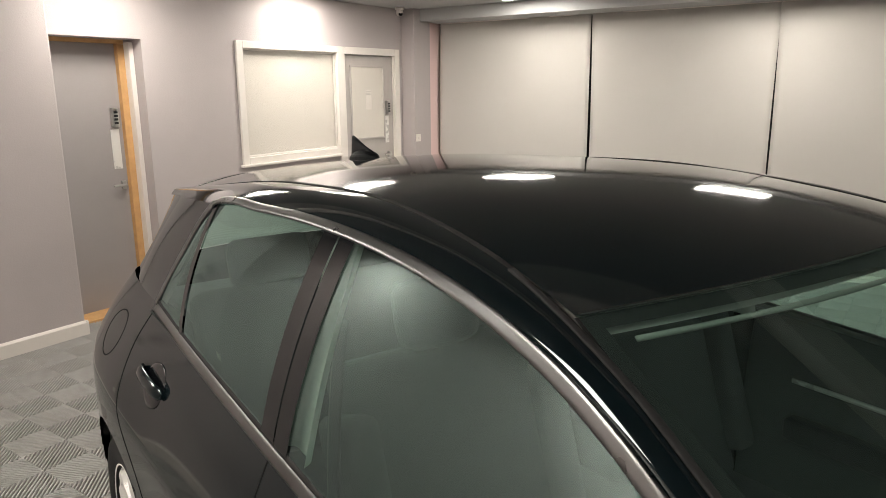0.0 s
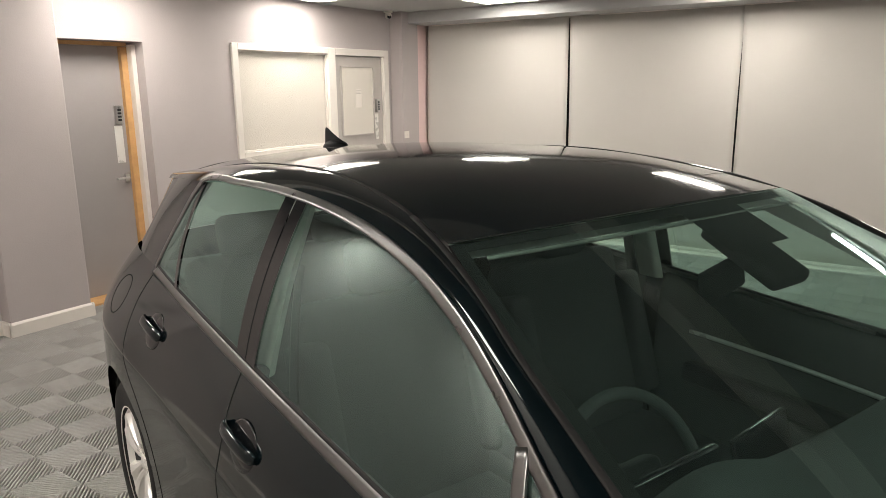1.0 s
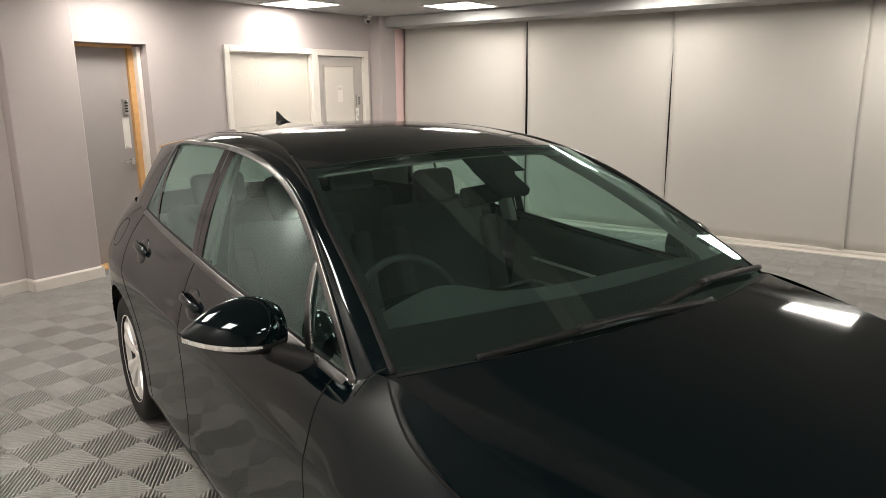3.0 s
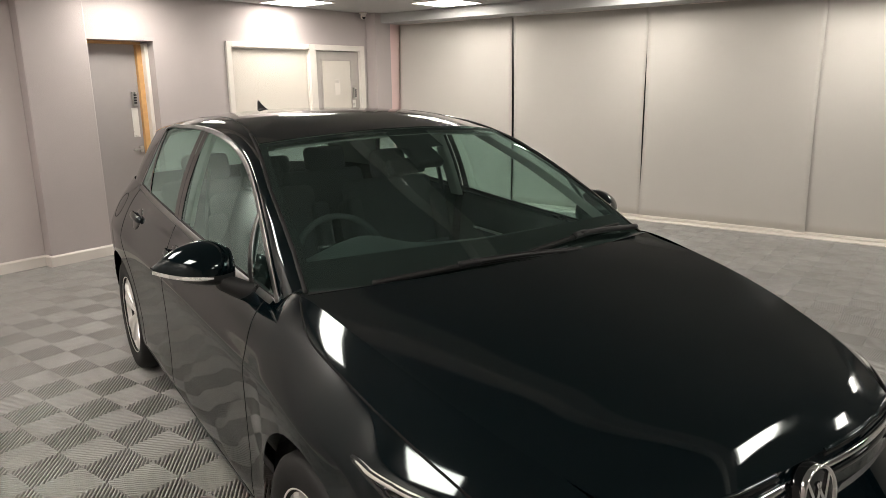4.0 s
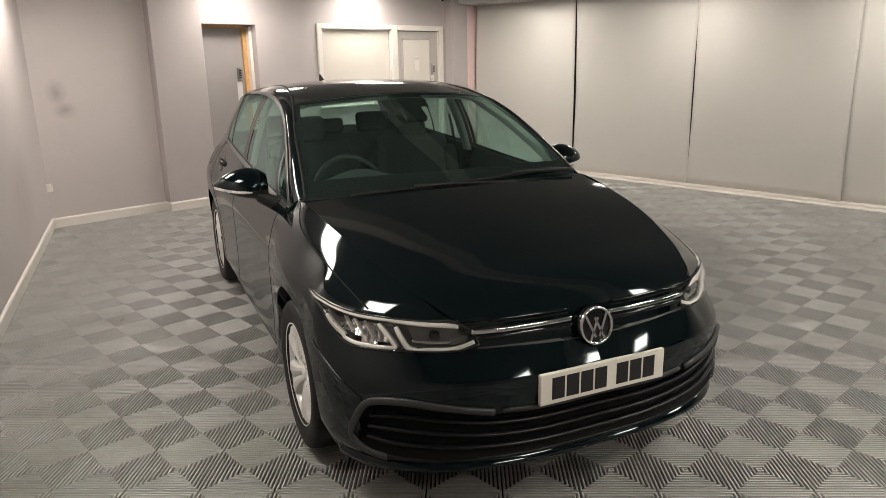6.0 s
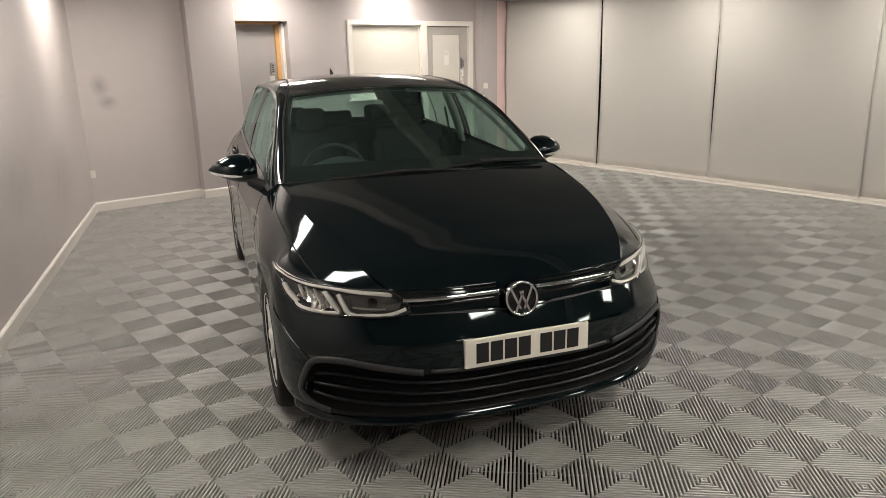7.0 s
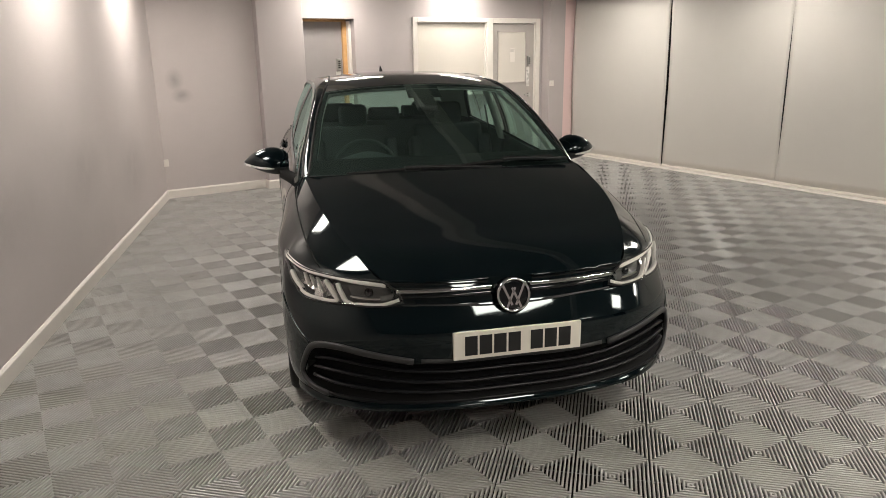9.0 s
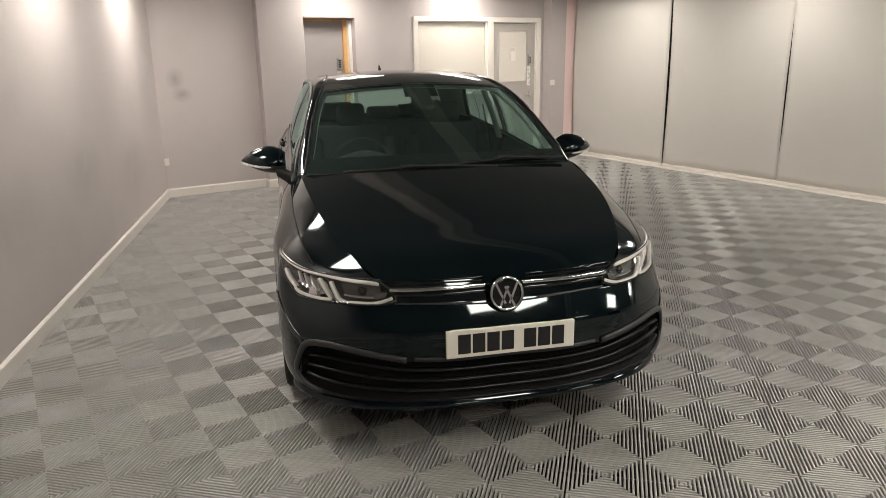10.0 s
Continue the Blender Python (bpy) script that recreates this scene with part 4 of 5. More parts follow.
def headlight(f):
    wall = lambda u, t, w: min(.055, w * .5) * min(1, 7 * t, 7 * (1 - t), 14 * u, 14 * (1 - u)) - .002
    lamp = lamp_patch("headlight", LAMP_TOP, LAMP_LOW, wall, M_BOWL, car, f, 8, 16, "LED headlight with clear lens and silver reflectors, off")
    # rim of the pocket
    for line, other in ((LAMP_TOP, LAMP_LOW), (LAMP_LOW, LAMP_TOP)):
        inner = [tuple(np.array(p) + (np.array(q) - np.array(p)) * min(.45, .015 / max(.01, np.linalg.norm(np.array(q) - np.array(p))))) for p, q in zip(line, other)]
        lamp_patch("bezel", line, inner, lambda u, t, w: -.004 + .004 * t, M_GLOSSBLACK, lamp, f, 8, 3)
    strip = [(.866, -1.572, .770), (.842, -1.66, .758), (.805, -1.76, .747), (.755, -1.85, .742), (.68, -1.93, .738), (.59, -2.015, .734), (.485, -2.077, .731)]
    ribbon("light_strip", strip, .016, .011, M_GUIDE, lamp, -.004, flip=f, label="pale light guide", flat=True)
    ribbon("light_strip", [(.846, -1.735, .722), (.835, -1.78, .688), (.80, -1.84, .656), (.73, -1.905, .642), (.672, -1.95, .639), (.66, -1.96, .645)], .014, .014, M_GUIDE, lamp, -.008, flip=f, flat=True)
    ribbon("light_strip", [(.655, -1.963, .642), (.672, -1.952, .668), (.695, -1.935, .700), (.712, -1.92, .724)], .013, .016, M_GUIDE, lamp, -.012, flip=f, flat=True)
    ribbon("light_strip", [(.662, -1.96, .718), (.646, -1.975, .68), (.626, -1.99, .648), (.56, -2.045, .648), (.50, -2.075, .653), (.44, -2.105, .677)], .014, .013, M_GUIDE, lamp, -.008, flip=f, flat=True)
    # fluted silver reflector of the low beam
    lamp_patch("reflector", [(.842, -1.745, .738), (.80, -1.82, .734), (.755, -1.875, .730), (.722, -1.91, .727)], [(.832, -1.785, .686), (.795, -1.85, .664), (.74, -1.90, .652), (.690, -1.94, .652)],
               lambda u, t, w: .022 + .026 * math.sin(math.pi * t) + .0055 * math.sin(u * 44) * (.4 + .6 * math.sin(u * 9 + 1)), M_CHROME, lamp, f, 26, 10, "fluted silver reflector")
    for u0 in (.30, .52, .74):
        p = np.array((.842, -1.745, .738)) * (1 - u0) + np.array((.722, -1.91, .727)) * u0
        q = np.array((.832, -1.785, .686)) * (1 - u0) + np.array((.690, -1.94, .652)) * u0
        ribbon("divider", [tuple(p), tuple((p + q) / 2), tuple(q)], .006, .012, M_ALLOY, lamp, -.026, flip=f, flat=True)
    # dark main beam chamber with a small projector lens and a silver shelf
    lamp_patch("chamber", [(.636, -1.985, .723), (.57, -2.03, .720), (.49, -2.075, .716)], [(.612, -2.00, .660), (.56, -2.04, .660), (.475, -2.087, .672)],
               lambda u, t, w: .020 + .02 * math.sin(math.pi * t) * math.sin(math.pi * u), M_BOWL, lamp, f, 8, 8)
    loc, n = touch((.56, -2.04, .692))
    bm = bmesh.new()
    bmesh.ops.create_uvsphere(bm, u_segments=24, v_segments=12, radius=.019)
    bmesh.ops.translate(bm, vec=((loc.x - n.x * .036) * f, loc.y - n.y * .036, loc.z - n.z * .036), verts=bm.verts)
    for q in bm.faces:
        q.smooth = True
    part("projector_lens", bm, M_GLOSSBLACK, lamp, "dark round projector lens")
    ribbon("shelf", [(.622, -1.995, .668), (.56, -2.04, .667), (.50, -2.075, .672)], .006, .008, M_STEEL, lamp, -.026, flip=f, flat=True)
    lamp_patch("indicator", [(.515, -2.065, .683), (.462, -2.09, .698)], [(.505, -2.07, .664), (.456, -2.096, .680)], lambda u, t, w: .010, M_BOWL, lamp, f, 4, 2, "indicator reflector, unlit")
    lying("lens", LAMP_TOP, LAMP_LOW, M_LENS, lamp, .012, f, 8, 8, "clear lens")
    ribbon("seal", LAMP_TOP, .007, .005, M_RUBBER, lamp, .003, flip=f)
    ribbon("seal", LAMP_LOW, .007, .005, M_RUBBER, lamp, .003, flip=f)


for f in (-1, 1):
    headlight(f)

bumper = doors["front_bumper"][0]
grille = lying("grille", [(-.47, -2.09, .722), (-.2, -2.14, .722), (0, -2.15, .722), (.2, -2.14, .722), (.47, -2.09, .722)],
               [(-.43, -2.11, .652), (-.2, -2.16, .650), (0, -2.17, .648), (.2, -2.16, .650), (.43, -2.11, .652)], M_PLASTIC, car, .003, 1, 10, 6, "narrow black grille with chrome line", .01)
for f in (1, -1):
    ribbon("chrome_line", [(.450, -2.10, .709), (.35, -2.12, .709), (.2, -2.13, .708), (.072, -2.13, .708)], .015, .005, M_CHROME, grille, .003, flip=f, flat=True, label="chrome line")
    ribbon("gloss_line", [(.432, -2.11, .690), (.35, -2.12, .689), (.2, -2.135, .688), (.072, -2.14, .688)], .016, .005, M_GLOSSBLACK, grille, .002, flip=f)
    ribbon("bonnet_lip", [(.50, -2.075, .747), (.28, -2.12, .742), (.09, -2.127, .742)], .010, .004, M_PAINT, bonnet, flip=f)
    ribbon("shut_line", [(.49, -2.075, .738), (.28, -2.12, .732), (.09, -2.135, .732)], .007, .002, M_DARK, bonnet, flip=f)

# lower intake with slats and a broad dark surround
IN_TOP = [(-x, y, z) for x, y, z in IT] + [(0, -2.195, .438)] + IT[::-1]
IN_LOW = [(-x, y, z) for x, y, z in IB] + [(0, -2.175, .248)] + IB[::-1]
intake = lying("lower_intake", IN_TOP, IN_LOW, M_DARK, bumper, .001, 1, 8, 12, "dark lower intake with long slats", .06)
for t in (.26, .50, .74):
    q = [tuple(np.array(a) * (1 - t) + np.array(b) * t) for a, b in zip(IN_TOP, IN_LOW)]
    q = [(x * (1 - .03 * (abs(x) > .7)), y, z - .02 * max(0, abs(x) - .45) * (1 - t)) for x, y, z in q][1:-1]
    ribbon("slat", q, .012, .016, M_SLAT, intake, -.018)
for f in (1, -1):
    ring = IT[::-1] + IB[:3]
    ribbon("intake_surround", ring, .026, .010, M_SURROUND, intake, .002, flip=f, label="satin dark surround")
ribbon("intake_edge", [(-.37, -2.165, .4505), (-.2, -2.185, .445), (0, -2.195, .443), (.2, -2.185, .445), (.37, -2.165, .4505)], .018, .007, M_SURROUND, intake, .001)
ribbon("intake_edge", [(-.72, -1.995, .268), (-.56, -2.09, .254), (-.32, -2.15, .249), (0, -2.175, .248), (.32, -2.15, .249), (.56, -2.09, .254), (.72, -1.995, .268)], .022, .006, M_SLAT, intake, .001)


def swept(name, path, prof, material, parent, label=""):
    """A moulding of (outwards, up) points carried along a line round the nose."""
    q = spline(path, 8)
    vs = []
    for i in range(len(q)):
        t = q[min(i + 1, len(q) - 1)] - q[max(i - 1, 0)]
        n = np.array([t[1], -t[0], 0])
        n /= np.linalg.norm(n)
        k = min(1, .15 + 4 * min(i, len(q) - 1 - i) / len(q))
        vs += [q[i] + n * o * k + np.array([0, 0, z]) for o, z in prof]
    m = len(prof)
    bm = bmesh.new()
    bv = [bm.verts.new(v) for v in vs]
    for i in range(len(q) - 1):
        for j in range(m):
            bm.faces.new((bv[i * m + j], bv[i * m + (j + 1) % m], bv[(i + 1) * m + (j + 1) % m], bv[(i + 1) * m + j]))
    bm.faces.new(bv[:m]), bm.faces.new(bv[-m:])
    for g in bm.faces:
        g.smooth = True
    return part(name, bm, material, parent, label)


swept("lip", [(-.835, -1.79, .232), (-.77, -1.925, .232), (-.57, -2.075, .232), (-.3, -2.142, .232), (0, -2.156, .232), (.3, -2.142, .232), (.57, -2.075, .232), (.77, -1.925, .232), (.835, -1.79, .232)],
      [(-.03, .022), (-.006, .024), (.002, .021), (.020, .003), (.023, -.004), (.020, -.012), (.0, -.024), (-.03, -.024)], M_PAINT, bumper, "gloss black front lip")
for f in (1, -1):
    ribbon("corner_crease", [(.875, -1.66, .60), (.865, -1.76, .56), (.83, -1.87, .51), (.79, -1.945, .475)], .012, .004, M_PAINT, bumper, flip=f)


def number_plate():
    M = pose(.005, -2.216, .508, 90, 0, .5)
    e = part("number_plate", box(-.26, .26, -.0555, .0555, -.013, .004, .003, M), M_PLATE, car, "white number plate with dark bars")
    x = -.215
    for w in (.05, .05, .05, .05, None, .05, .05, .05):
        if w is None:
            x += .033
            continue
        part("bar", box(x, x + w, -.0395, .0395, .0042, .0052, 0, M), M_INK, e)
        x += .058


def badge():
    M = pose(0, -2.158, .678, 80, 0, 0)
    vs, fs = lathe([(.0, .010), (.052, .010), (.066, .006), (.068, -.02)], 48, "z")
    bm = bmesh.new()
    q = [bm.verts.new(M @ Vector(v)) for v in vs]
    for f in fs:
        if len({tuple(vs[i]) for i in f}) > 2:
            try:
                bm.faces.new([q[i] for i in f])
            except ValueError:
                pass
    for f in bm.faces:
        f.smooth = True
    e = part("badge", bm, M_GLOSSBLACK, car, "round badge with a chrome ring and bars")
    vs, fs = lathe([(.058, .004), (.058, .015), (.063, .018), (.068, .015), (.068, .004)], 48, "z")
    part("ring", mesh_of("ring", [M @ Vector(v) for v in vs], fs, M_CHROME), None, e, "chrome ring")
    bm = bmesh.new()
    for a, cx, cy in ((24, -.026, .002), (-24, .026, .002), (-24, -.012, -.012), (24, .012, -.012)):
        box_bm(bm, -.0045, .0045, -.045, .045, .009, .014, M @ Matrix.Translation((cx, cy, 0)) @ pose(0, 0, 0, 0, 0, a))
    part("bar", bm, M_CHROME, e, "plain chrome bars")


number_plate()
badge()

# ---- wheels ----
def wheel_parts():
    e = empty("wheel", "", "")
    tyre = [(.205, -.095), (.222, -.104), (.265, -.112), (.295, -.108), (.309, -.095), (.315, -.06), (.316, 0), (.315, .06), (.309, .095), (.295, .108), (.265, .112), (.222, .104), (.205, .095), (.205, -.095)]
    e2 = part("tyre", mesh_of("tyre", *lathe(tyre, 64), M_RUBBER), None, e, "black rubber tyre")
    rim = [(.212, .102), (.218, .104), (.213, .096), (.200, .090), (.196, .07)]
    part("rim", mesh_of("rim", *lathe(rim, 64), M_ALLOY), None, e, "silver alloy rim")
    part("barrel", mesh_of("barrel", *lathe([(.196, .07), (.191, .05), (.189, -.09), (.0, -.09)], 64), M_SURROUND), None, e, "dark inner barrel")
    part("brake_disc", mesh_of("brake_disc", *lathe([(.0, .03), (.13, .03), (.13, .01), (0, .01)], 40), M_STEEL), None, e)
    for k in range(5):
        bm = bmesh.new()
        rings = []
        for r, w, t in ((.026, .026, .070), (.06, .032, .084), (.10, .042, .092), (.15, .060, .097), (.19, .078, .098), (.206, .084, .096)):
            rings.append([bm.verts.new(Vector((t - d, q * w, r - .012 * abs(q) * (r > .18)))) for q, d in ((-1, .022), (-.86, .003), (-.45, 0), (-.12, .006), (0, .013), (.12, .006), (.45, 0), (.86, .003), (1, .022), (.9, .045), (-.9, .045))])
        for a, b in zip(rings, rings[1:]):
            for q in range(11):
                bm.faces.new((a[q], a[(q + 1) % 11], b[(q + 1) % 11], b[q]))
        bm.faces.new(rings[0]), bm.faces.new(rings[-1])
        bmesh.ops.transform(bm, matrix=pose(0, 0, 0, 72 * k + 12), verts=bm.verts)
        part("spoke", bm, M_ALLOY, e)
    part("hub_cap", mesh_of("hub_cap", *lathe([(.0, .082), (.022, .082), (.030, .078), (.033, .068), (.033, .05)], 32), M_ALLOY), None, e)
    for k in range(5):
        a = math.radians(72 * k + 48)
        vs, fs = lathe([(0, .072), (.007, .072), (.008, .055)], 10)
        part("bolt", mesh_of("bolt", [(x, y + .05 * math.cos(a), z + .05 * math.sin(a)) for x, y, z in vs], fs, M_STEEL), None, e)
    return e


proto = wheel_parts()
spots = [(1, AXLE_F, .766, 0), (1, AXLE_R, .752, 0), (-1, AXLE_F, .766, 180), (-1, AXLE_R, .752, 180)]
for k, (f, y, x, turn) in enumerate(spots):
    m = pose(f * x, y, .316, 17 * k, 0, turn)
    w = proto if k == 0 else copy_thing(proto, m)
    w.matrix_basis = m
    w.parent = car
    bm = bmesh.new()
    vs, fs = lathe([(.30, .50), (.385, .52), (.385, .79), (.374, .835)], 40)
    q = [bm.verts.new((a * f, b + y, c + AXLE_Z)) for a, b, c in vs]
    for g in fs:
        cz = sum(vs[i][2] for i in g) / 4
        if cz > -.05:
            bm.faces.new([q[i] for i in g])
    part("arch_liner", bm, M_PLASTIC, car)
part("underbody", box(-.72, .72, -1.86, 1.85, .19, .235, .01), M_PLASTIC, car)

# ---- door mirrors ----
def door_mirror(f):
    """Housing in two shells, an indicator strip between them, an arm and the glass."""
    T = np.linspace(0, 1, 19)
    knot = np.linspace(0, 1, 7)

    def smooth(values):
        s = spline([(a, b, 0) for a, b in zip(knot, values)], 12)
        return np.interp(T, s[:, 0], s[:, 1])

    hi = smooth([.066, .093, .101, .095, .078, .050, .006])
    lo = smooth([.044, .052, .050, .044, .034, .020, .004])
    dp = smooth([.062, .092, .103, .102, .090, .064, .010])
    xs = .806 + .242 * T
    zl = .990 + .020 * T - .030 * T * (1 - T)
    yb = -.560 + .030 * T

    def shell(name, a0, a1, h, material, out=1.0):
        n = 16
        vs = []
        for x, z, y, d, k in zip(xs, zl, yb, dp, h):
            for q in range(n + 1):
                a = a0 + (a1 - a0) * q / n
                ca, sa = math.cos(a), math.sin(a)
                vs.append((f * x, y - d * ca * out if ca > 0 else y - .028 * ca, z + k * sa))
        fs = [(i * (n + 1) + q, i * (n + 1) + q + 1, (i + 1) * (n + 1) + q + 1, (i + 1) * (n + 1) + q) for i in range(len(T) - 1) for q in range(n)]
        fs.append(tuple(range(n + 1)))
        return mesh_of(name, vs, fs if f > 0 else [g[::-1] for g in fs], material)

    e = part("door_mirror", shell("door_mirror", 0, math.pi, hi, M_PAINT), None, car, "gloss black door mirror with a pale indicator strip")
    part("lower_shell", shell("lower_shell", -math.pi, 0, lo, M_SURROUND, .97), None, e)
    c = [Vector((f * x, y - d * 1.0, z - .007)) for x, z, y, d, t in zip(xs, zl, yb, dp, T) if t > .28]
    bm = bmesh.new()
    rows = []
    for k, p in enumerate(c):
        w = min(1, .35 + .25 * k)
        rows.append([bm.verts.new(p + Vector((0, dy, dz * w))) for dy, dz in ((.010, .006), (-.003, .006), (-.004, 0), (-.002, -.006), (.010, -.008))])
    for a, b in zip(rows, rows[1:]):
        for q in range(5):
            bm.faces.new((a[q], a[(q + 1) % 5], b[(q + 1) % 5], b[q]))
    bm.faces.new(rows[0]), bm.faces.new(rows[-1])
    part("indicator_strip", bm, M_ALLOY, e, "pale indicator strip")
    bm = bmesh.new()
    rows = []
    for x, y, z, a, b in ((.750, -.70, .920, .050, .036), (.778, -.68, .922, .050, .038), (.81, -.64, .934, .050, .038), (.860, -.60, .955, .058, .028)):
        rows.append([bm.verts.new((f * x, y + a * math.cos(q * math.pi / 6), z + b * math.sin(q * math.pi / 6))) for q in range(12)])
    for a, b in zip(rows, rows[1:]):
        for q in range(12):
            bm.faces.new((a[q], a[(q + 1) % 12], b[(q + 1) % 12], b[q]))
    bm.faces.new(rows[0]), bm.faces.new(rows[-1])
    for g in bm.faces:
        g.smooth = True
    part("arm", bm, M_RUBBER, e, "black mirror arm")
    bm = bmesh.new()
    bmesh.ops.create_circle(bm, cap_ends=True, segments=24, radius=1)
    bmesh.ops.transform(bm, matrix=pose(f * .925, -.522, 1.022, 90, 0, 4 * f) @ Matrix.Diagonal((.080, .044, 1, 1)), verts=bm.verts)
    part("mirror_glass", bm, M_MIRROR, e, "mirror glass")


for f in (1, -1):
    door_mirror(f)

# ---- wipers ----
def wiper(a, b, pivot):
    a, b, pivot = Vector(a), Vector(b), Vector(pivot)
    e = ribbon("wiper_blade", [a, (a * 2 + b) / 3, (a + b * 2) / 3, b], .016, .012, M_RUBBER, windscreen, .010, label="black wiper blade")
    m = (a + b) / 2
    ribbon("wiper_arm", [pivot, (pivot * .6 + m * .4), m], .018, .012, M_PLASTIC, e, .022)
    ribbon("clip", [m - (b - a) * .06, m + (b - a) * .06], .022, .016, M_PLASTIC, e, .018)


wiper((-.52, -1.045, .985), (.14, -1.10, .998), (.28, -1.11, .995))
wiper((.06, -1.085, 1.01), (.60, -.985, 1.03), (.68, -1.0, 1.01))
lying("scuttle", [(-.70, -.99, 1.0), (-.4, -1.075, .99), (0, -1.11, .99), (.4, -1.075, .99), (.70, -.99, 1.0)],
      [(-.72, -1.02, .99), (-.4, -1.10, 1.0), (0, -1.14, 1.0), (.4, -1.10, 1.0), (.72, -1.02, .99)], M_PLASTIC, windscreen, .001, 1, 8, 3, "black scuttle panel")

# ---- shark fin aerial ----
bm = bmesh.new()
bmesh.ops.create_uvsphere(bm, u_segments=24, v_segments=12, radius=1)
roof_z = np.interp(1.30, [q[1] for q in R_CEN], [q[2] for q in R_CEN])
bmesh.ops.transform(bm, matrix=pose(0, 1.30, roof_z + .002, -5) @ Matrix.Diagonal((.036, .085, .030, 1)), verts=bm.verts)
aerial = part("aerial", bm, M_AERIAL, car, "black shark fin aerial")
rows = []
bm = bmesh.new()
for y, h, w in ((1.225, .022, .004), (1.26, .034, .009), (1.30, .052, .012), (1.335, .070, .012), (1.355, .078, .011), (1.366, .076, .008), (1.372, .02, .008)):
    ring = []
    for q, k in ((-1, 0), (-.85, .5), (-.5, .88), (0, 1), (.5, .88), (.85, .5), (1, 0)):
        ring.append(bm.verts.new((q * w * (1.3 - .6 * k), y + .014 * k, roof_z + .004 + h * k - (y - 1.30) * .08)))
    rows.append(ring)
for p, q in zip(rows, rows[1:]):
    for k in range(6):
        bm.faces.new((p[k], p[k + 1], q[k + 1], q[k]))
bm.faces.new(rows[0]), bm.faces.new(rows[-1])
for g in bm.faces:
    g.smooth = True
part("fin", bm, M_AERIAL, aerial)

# ---- cabin ----
def soft(name, x0, x1, y0, y1, z0, z1, material, parent, bevel=.03, m=None, label=""):
    bm = bmesh.new()
    box_bm(bm, x0, x1, y0, y1, z0, z1)
    bmesh.ops.bevel(bm, geom=list(bm.edges), offset=bevel, segments=4, affect="EDGES", profile=.6)
    for f in bm.faces:
        f.smooth = True
    if m is not None:
        bmesh.ops.transform(bm, matrix=m, verts=bm.verts)
    return part(name, bm, material, parent, label)


def seat(x, y, wide=.25):
    s = soft("seat", x - wide, x + wide, y - .28, y + .24, .36, .56, M_SEAT, car, .05, label="dark cloth seat")
    soft("backrest", -wide, wide, -.06, .07, 0, .60, M_SEAT, s, .05, pose(x, y + .22, .52, -18))
    for q in (-1, 1):
        soft("bolster", q * wide - .04, q * wide + .04, -.11, .05, .08, .50, M_SEAT, s, .035, pose(x, y + .22, .52, -18))
    soft("headrest", -.098, .098, -.05, .05, .59, .745, M_SEAT, s, .049, pose(x, y + .22, .52, -14))


seat(-.34, .02)
seat(.34, .02)
bench = soft("rear_bench", -.62, .62, .66, 1.12, .36, .56, M_SEAT, car, .05, label="dark cloth rear bench")
soft("backrest", -.62, .62, -.06, .07, 0, .58, M_SEAT, bench, .05, pose(0, 1.10, .50, -20))
for x in (-.37, 0, .37):
    soft("headrest", -.13, .13, -.045, .045, .57, .72 if x else .68, M_SEAT, bench, .04, pose(x, 1.10, .50, -16))
soft("parcel_shelf", -.58, .58, 1.30, 1.84, .90, .93, M_PLASTIC, car, .01)
dash_rows = []
for x, k in ((.70, .92), (.45, 1), (.15, 1.01), (-.15, 1.02), (-.37, 1.035), (-.60, 1.01), (-.70, .95)):
    yb = -1.10 + .16 * (abs(x) / .7) ** 2
    hump = max(0, 1 - ((x + .37) / .26) ** 2)
    dash_rows.append([(x, yb + .03, .972), (x, -.87, .985 + .022 * hump), (x, -.68, .985 + .075 * hump), (x, -.60, .93 + .06 * hump), (x, -.55, .80), (x, -.62, .60)])
dash = part("dashboard", grid_mesh("dashboard", surface(dash_rows, 6, 6), M_DASH), None, car, "dark moulded dashboard")
soft("instrument_screen", -.13, .13, -.01, .01, -.05, .05, M_GLOSSBLACK, dash, .008, pose(-.37, -.60, .975, -15))
soft("centre_screen", -.11, .11, -.01, .01, -.07, .07, M_GLOSSBLACK, dash, .008, pose(0, -.55, .90, -15, 0, 6))
for x0, x1 in ((-.10, .10), (.50, .66)):
    for q in range(4):
        part("vent_slat", box(x0, x1, -.80 + q * .014, -.793 + q * .014, .985, .992), M_PLASTIC, dash)
soft("centre_console", -.11, .11, -.55, .35, .36, .60, M_DASH, car, .04)
soft("armrest", -.09, .09, .02, .33, .60, .70, M_SEAT, car, .03)


def steering_wheel():
    M = pose(-.365, -.52, .925, 66)
    e = part("steering_wheel", mesh_of("steering_wheel", [M @ Vector(v) for v in lathe([(.185 + .0115 * math.cos(a), .0115 * math.sin(a)) for a in np.linspace(0, 2 * math.pi, 11)], 48, "z")[0]],
                                       lathe([(.185 + .0115 * math.cos(a), .0115 * math.sin(a)) for a in np.linspace(0, 2 * math.pi, 11)], 48, "z")[1], M_DASH), None, car, "dark leather steering wheel")
    soft("hub", -.075, .075, -.06, .06, -.03, .02, M_PLASTIC, e, .02, M)
    for a in (0, 180, 270):
        soft("spoke", .05, .18, -.018, .018, -.015, .008, M_SATIN if a != 270 else M_PLASTIC, e, .006, M @ pose(0, 0, 0, 0, 0, a))
    soft("column", -.05, .05, -.05, .05, -.22, -.02, M_PLASTIC, e, .02, M)


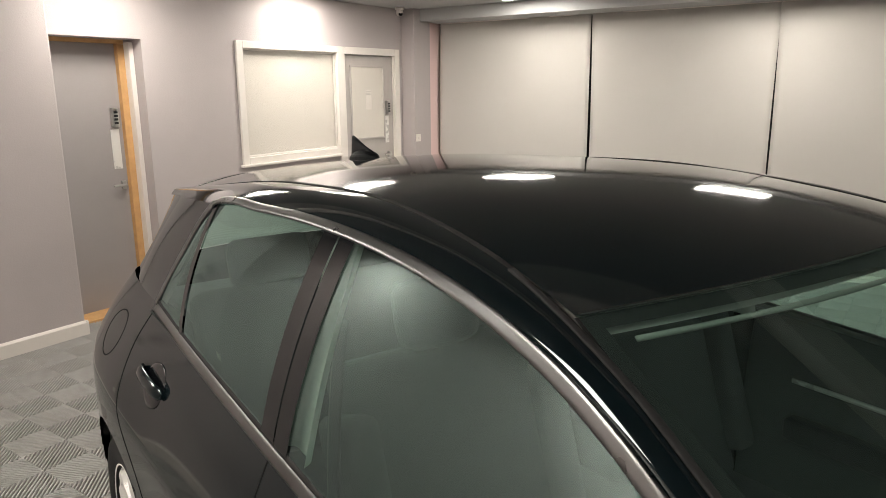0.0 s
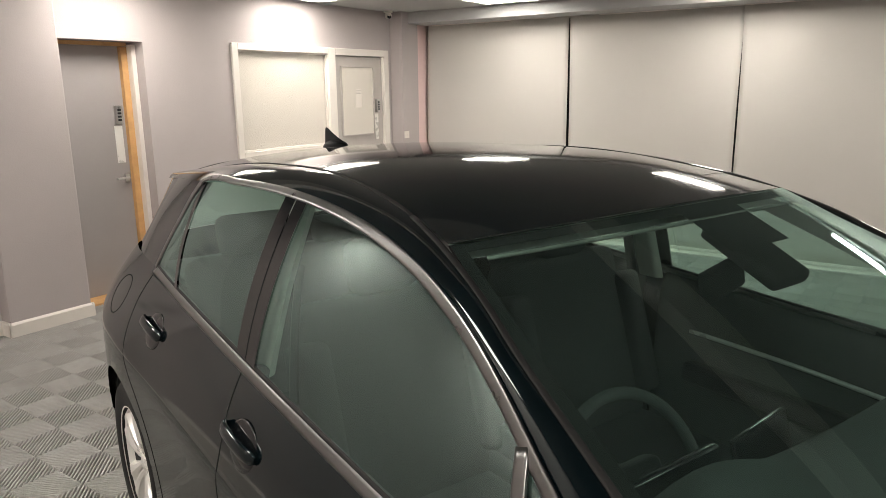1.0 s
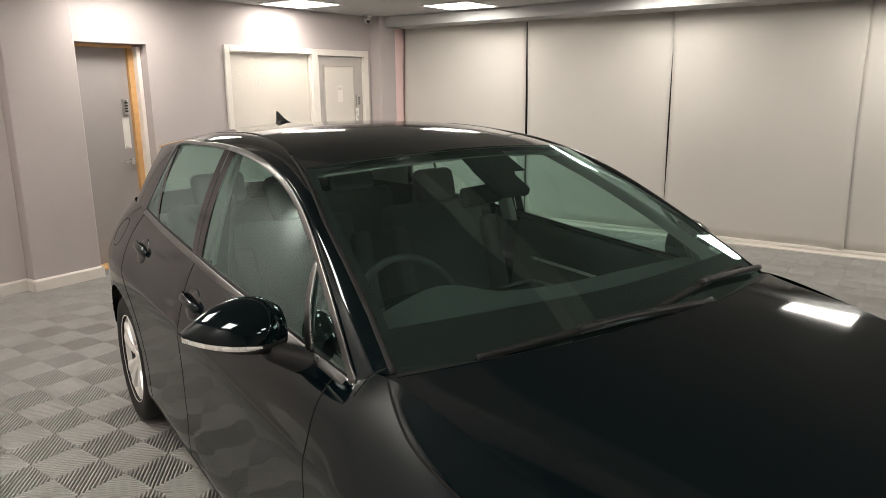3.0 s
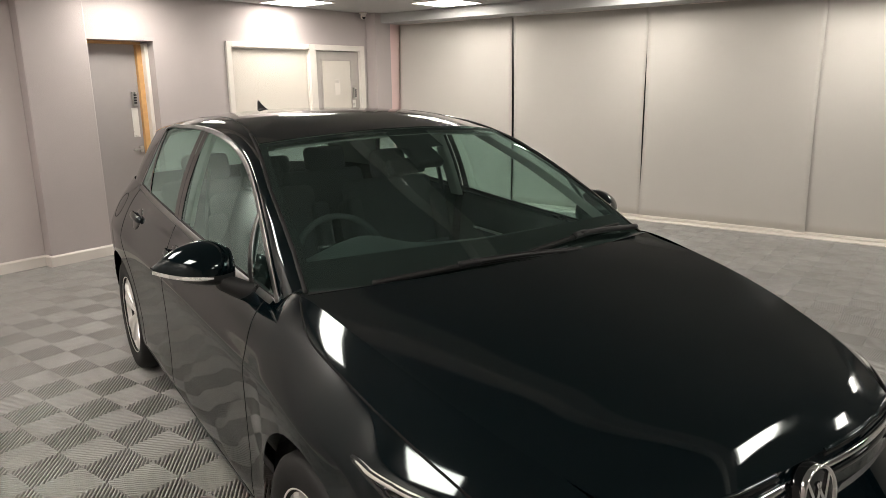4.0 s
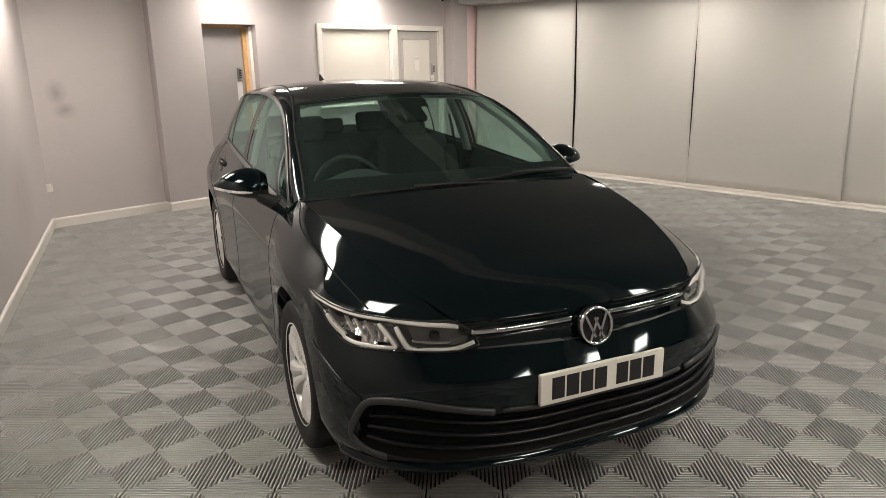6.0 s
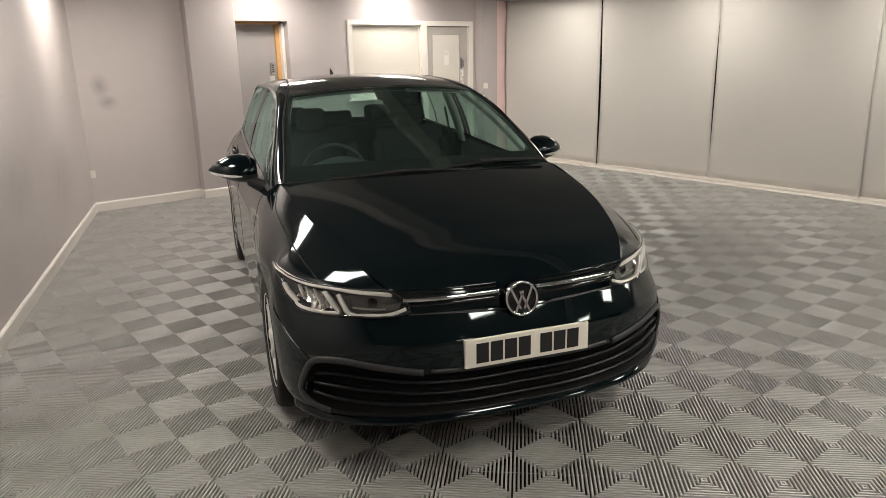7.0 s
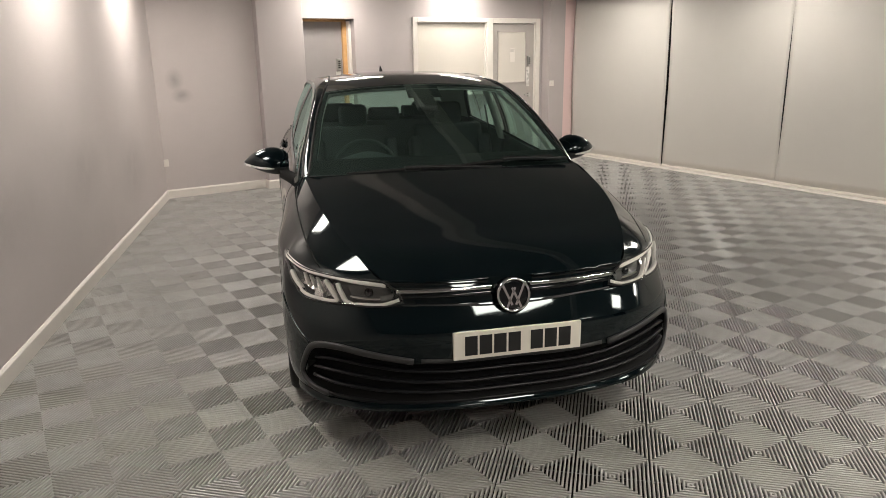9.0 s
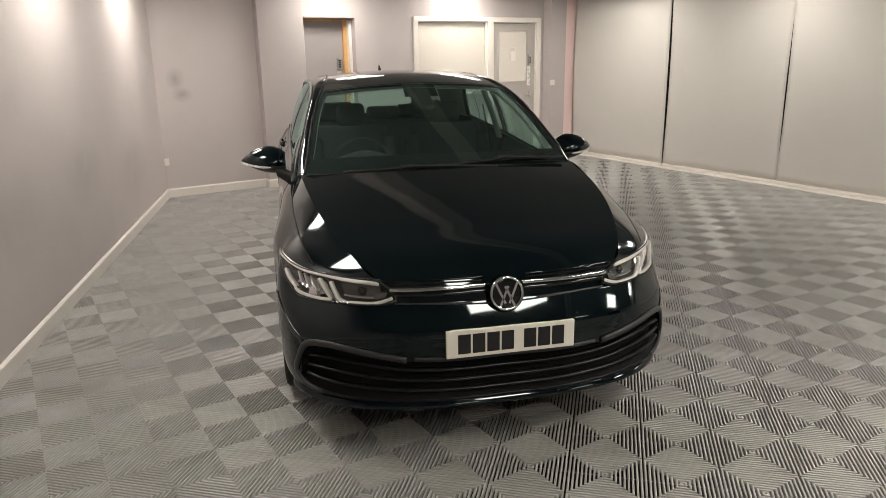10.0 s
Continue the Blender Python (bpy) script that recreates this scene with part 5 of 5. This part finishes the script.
steering_wheel()
edge = [tuple(SCREEN[i, -3] + np.array([0, .005, -.006])) for i in range(2, SCREEN.shape[0] - 2, 4)]
ribbon("headliner_edge", edge, .008, .004, M_TRIM, car, snap=False, per=3, label="pale front edge of the headliner")
mir = soft("interior_mirror", -.095, .095, -.013, .018, -.032, .032, M_DARK, car, .014, pose(-.045, -.455, 1.262, -10, 0, 14), "interior mirror on a dark sensor housing")
soft("sensor_housing", -.06, .06, -.115, .075, -.015, .02, M_DARK, mir, .017, pose(0, -.47, 1.322, 26))
for f in (1, -1):
    k = 1 if f > 0 else 0
    # inner door cards and middle pillars
    for y0, y1, d in ((-.85, .27, "front_door"), (.34, 1.2, "rear_door")):
        card = [[(f * .70, y, .30) for y in np.linspace(y0, y1, 6)], [(f * .70, y, .62) for y in np.linspace(y0, y1, 6)], [(f * .715, y, .84) for y in np.linspace(y0, y1, 6)],
                [(f * .735, y, np.interp(y, QY, QZ) - .035) for y in np.linspace(y0, y1, 6)], [(f * .762, y, np.interp(y, QY, QZ) - .008) for y in np.linspace(y0, y1, 6)]]
        c = part("door_card", grid_mesh("door_card", surface(card, 4, 4), M_DASH), None, doors[d][k], "dark inner door panel")
        soft("door_armrest", -.03, .03, y0 + .2, y1 - .15, .66, .73, M_PLASTIC, c, .02, pose(f * .685, 0, 0))
        ribbon("pull_trim", [(f * .695, y0 + .25, .80), (f * .695, (y0 + y1) / 2, .82), (f * .695, y1 - .15, .83)], .012, .008, M_ALLOY, c, snap=False)
    pil = [[(f * (.745 - .14 * t + .01 * 4 * t * (1 - t)), .265 + .10 * q + .02 * t, .98 + .39 * t) for t in (0, .5, 1)] for q in (0, .15, .5, .85, 1)]
    pil = np.array(pil) - np.array([f * .015, 0, 0])
    pil[1:4, :, 0] -= f * .022
    part("middle_pillar", grid_mesh("middle_pillar", surface(pil, 4, 3), M_LINER), None, car, "pale inner middle pillar trim")
    ribbon("seat_belt", [(f * .60, .34, 1.22), (f * .63, .33, 1.05), (f * .66, .30, .80), (f * .67, .28, .50)], .046, .002, M_PLASTIC, car, snap=False)
    cq = cp * np.array([.965 * f, 1, 1]) - np.array([0, 0, .006])
    part("corner_trim", grid_mesh("corner_trim", cq, M_TRIM), None, car, "grey inner corner trim")
part("cabin_floor", box(-.70, .70, -1.0, 1.9, .27, .30, .005), M_PLASTIC, car)
part("bulkhead", box(-.70, .70, -1.0, -.97, .30, .93, .005), M_PLASTIC, car)

# ---- floor tiles nearest the walk ----
for _, p in NEAR_TILES:
    ob = part("tile", tile_mesh, None, floor)
    ob.matrix_basis = Matrix.Translation(p) @ TM
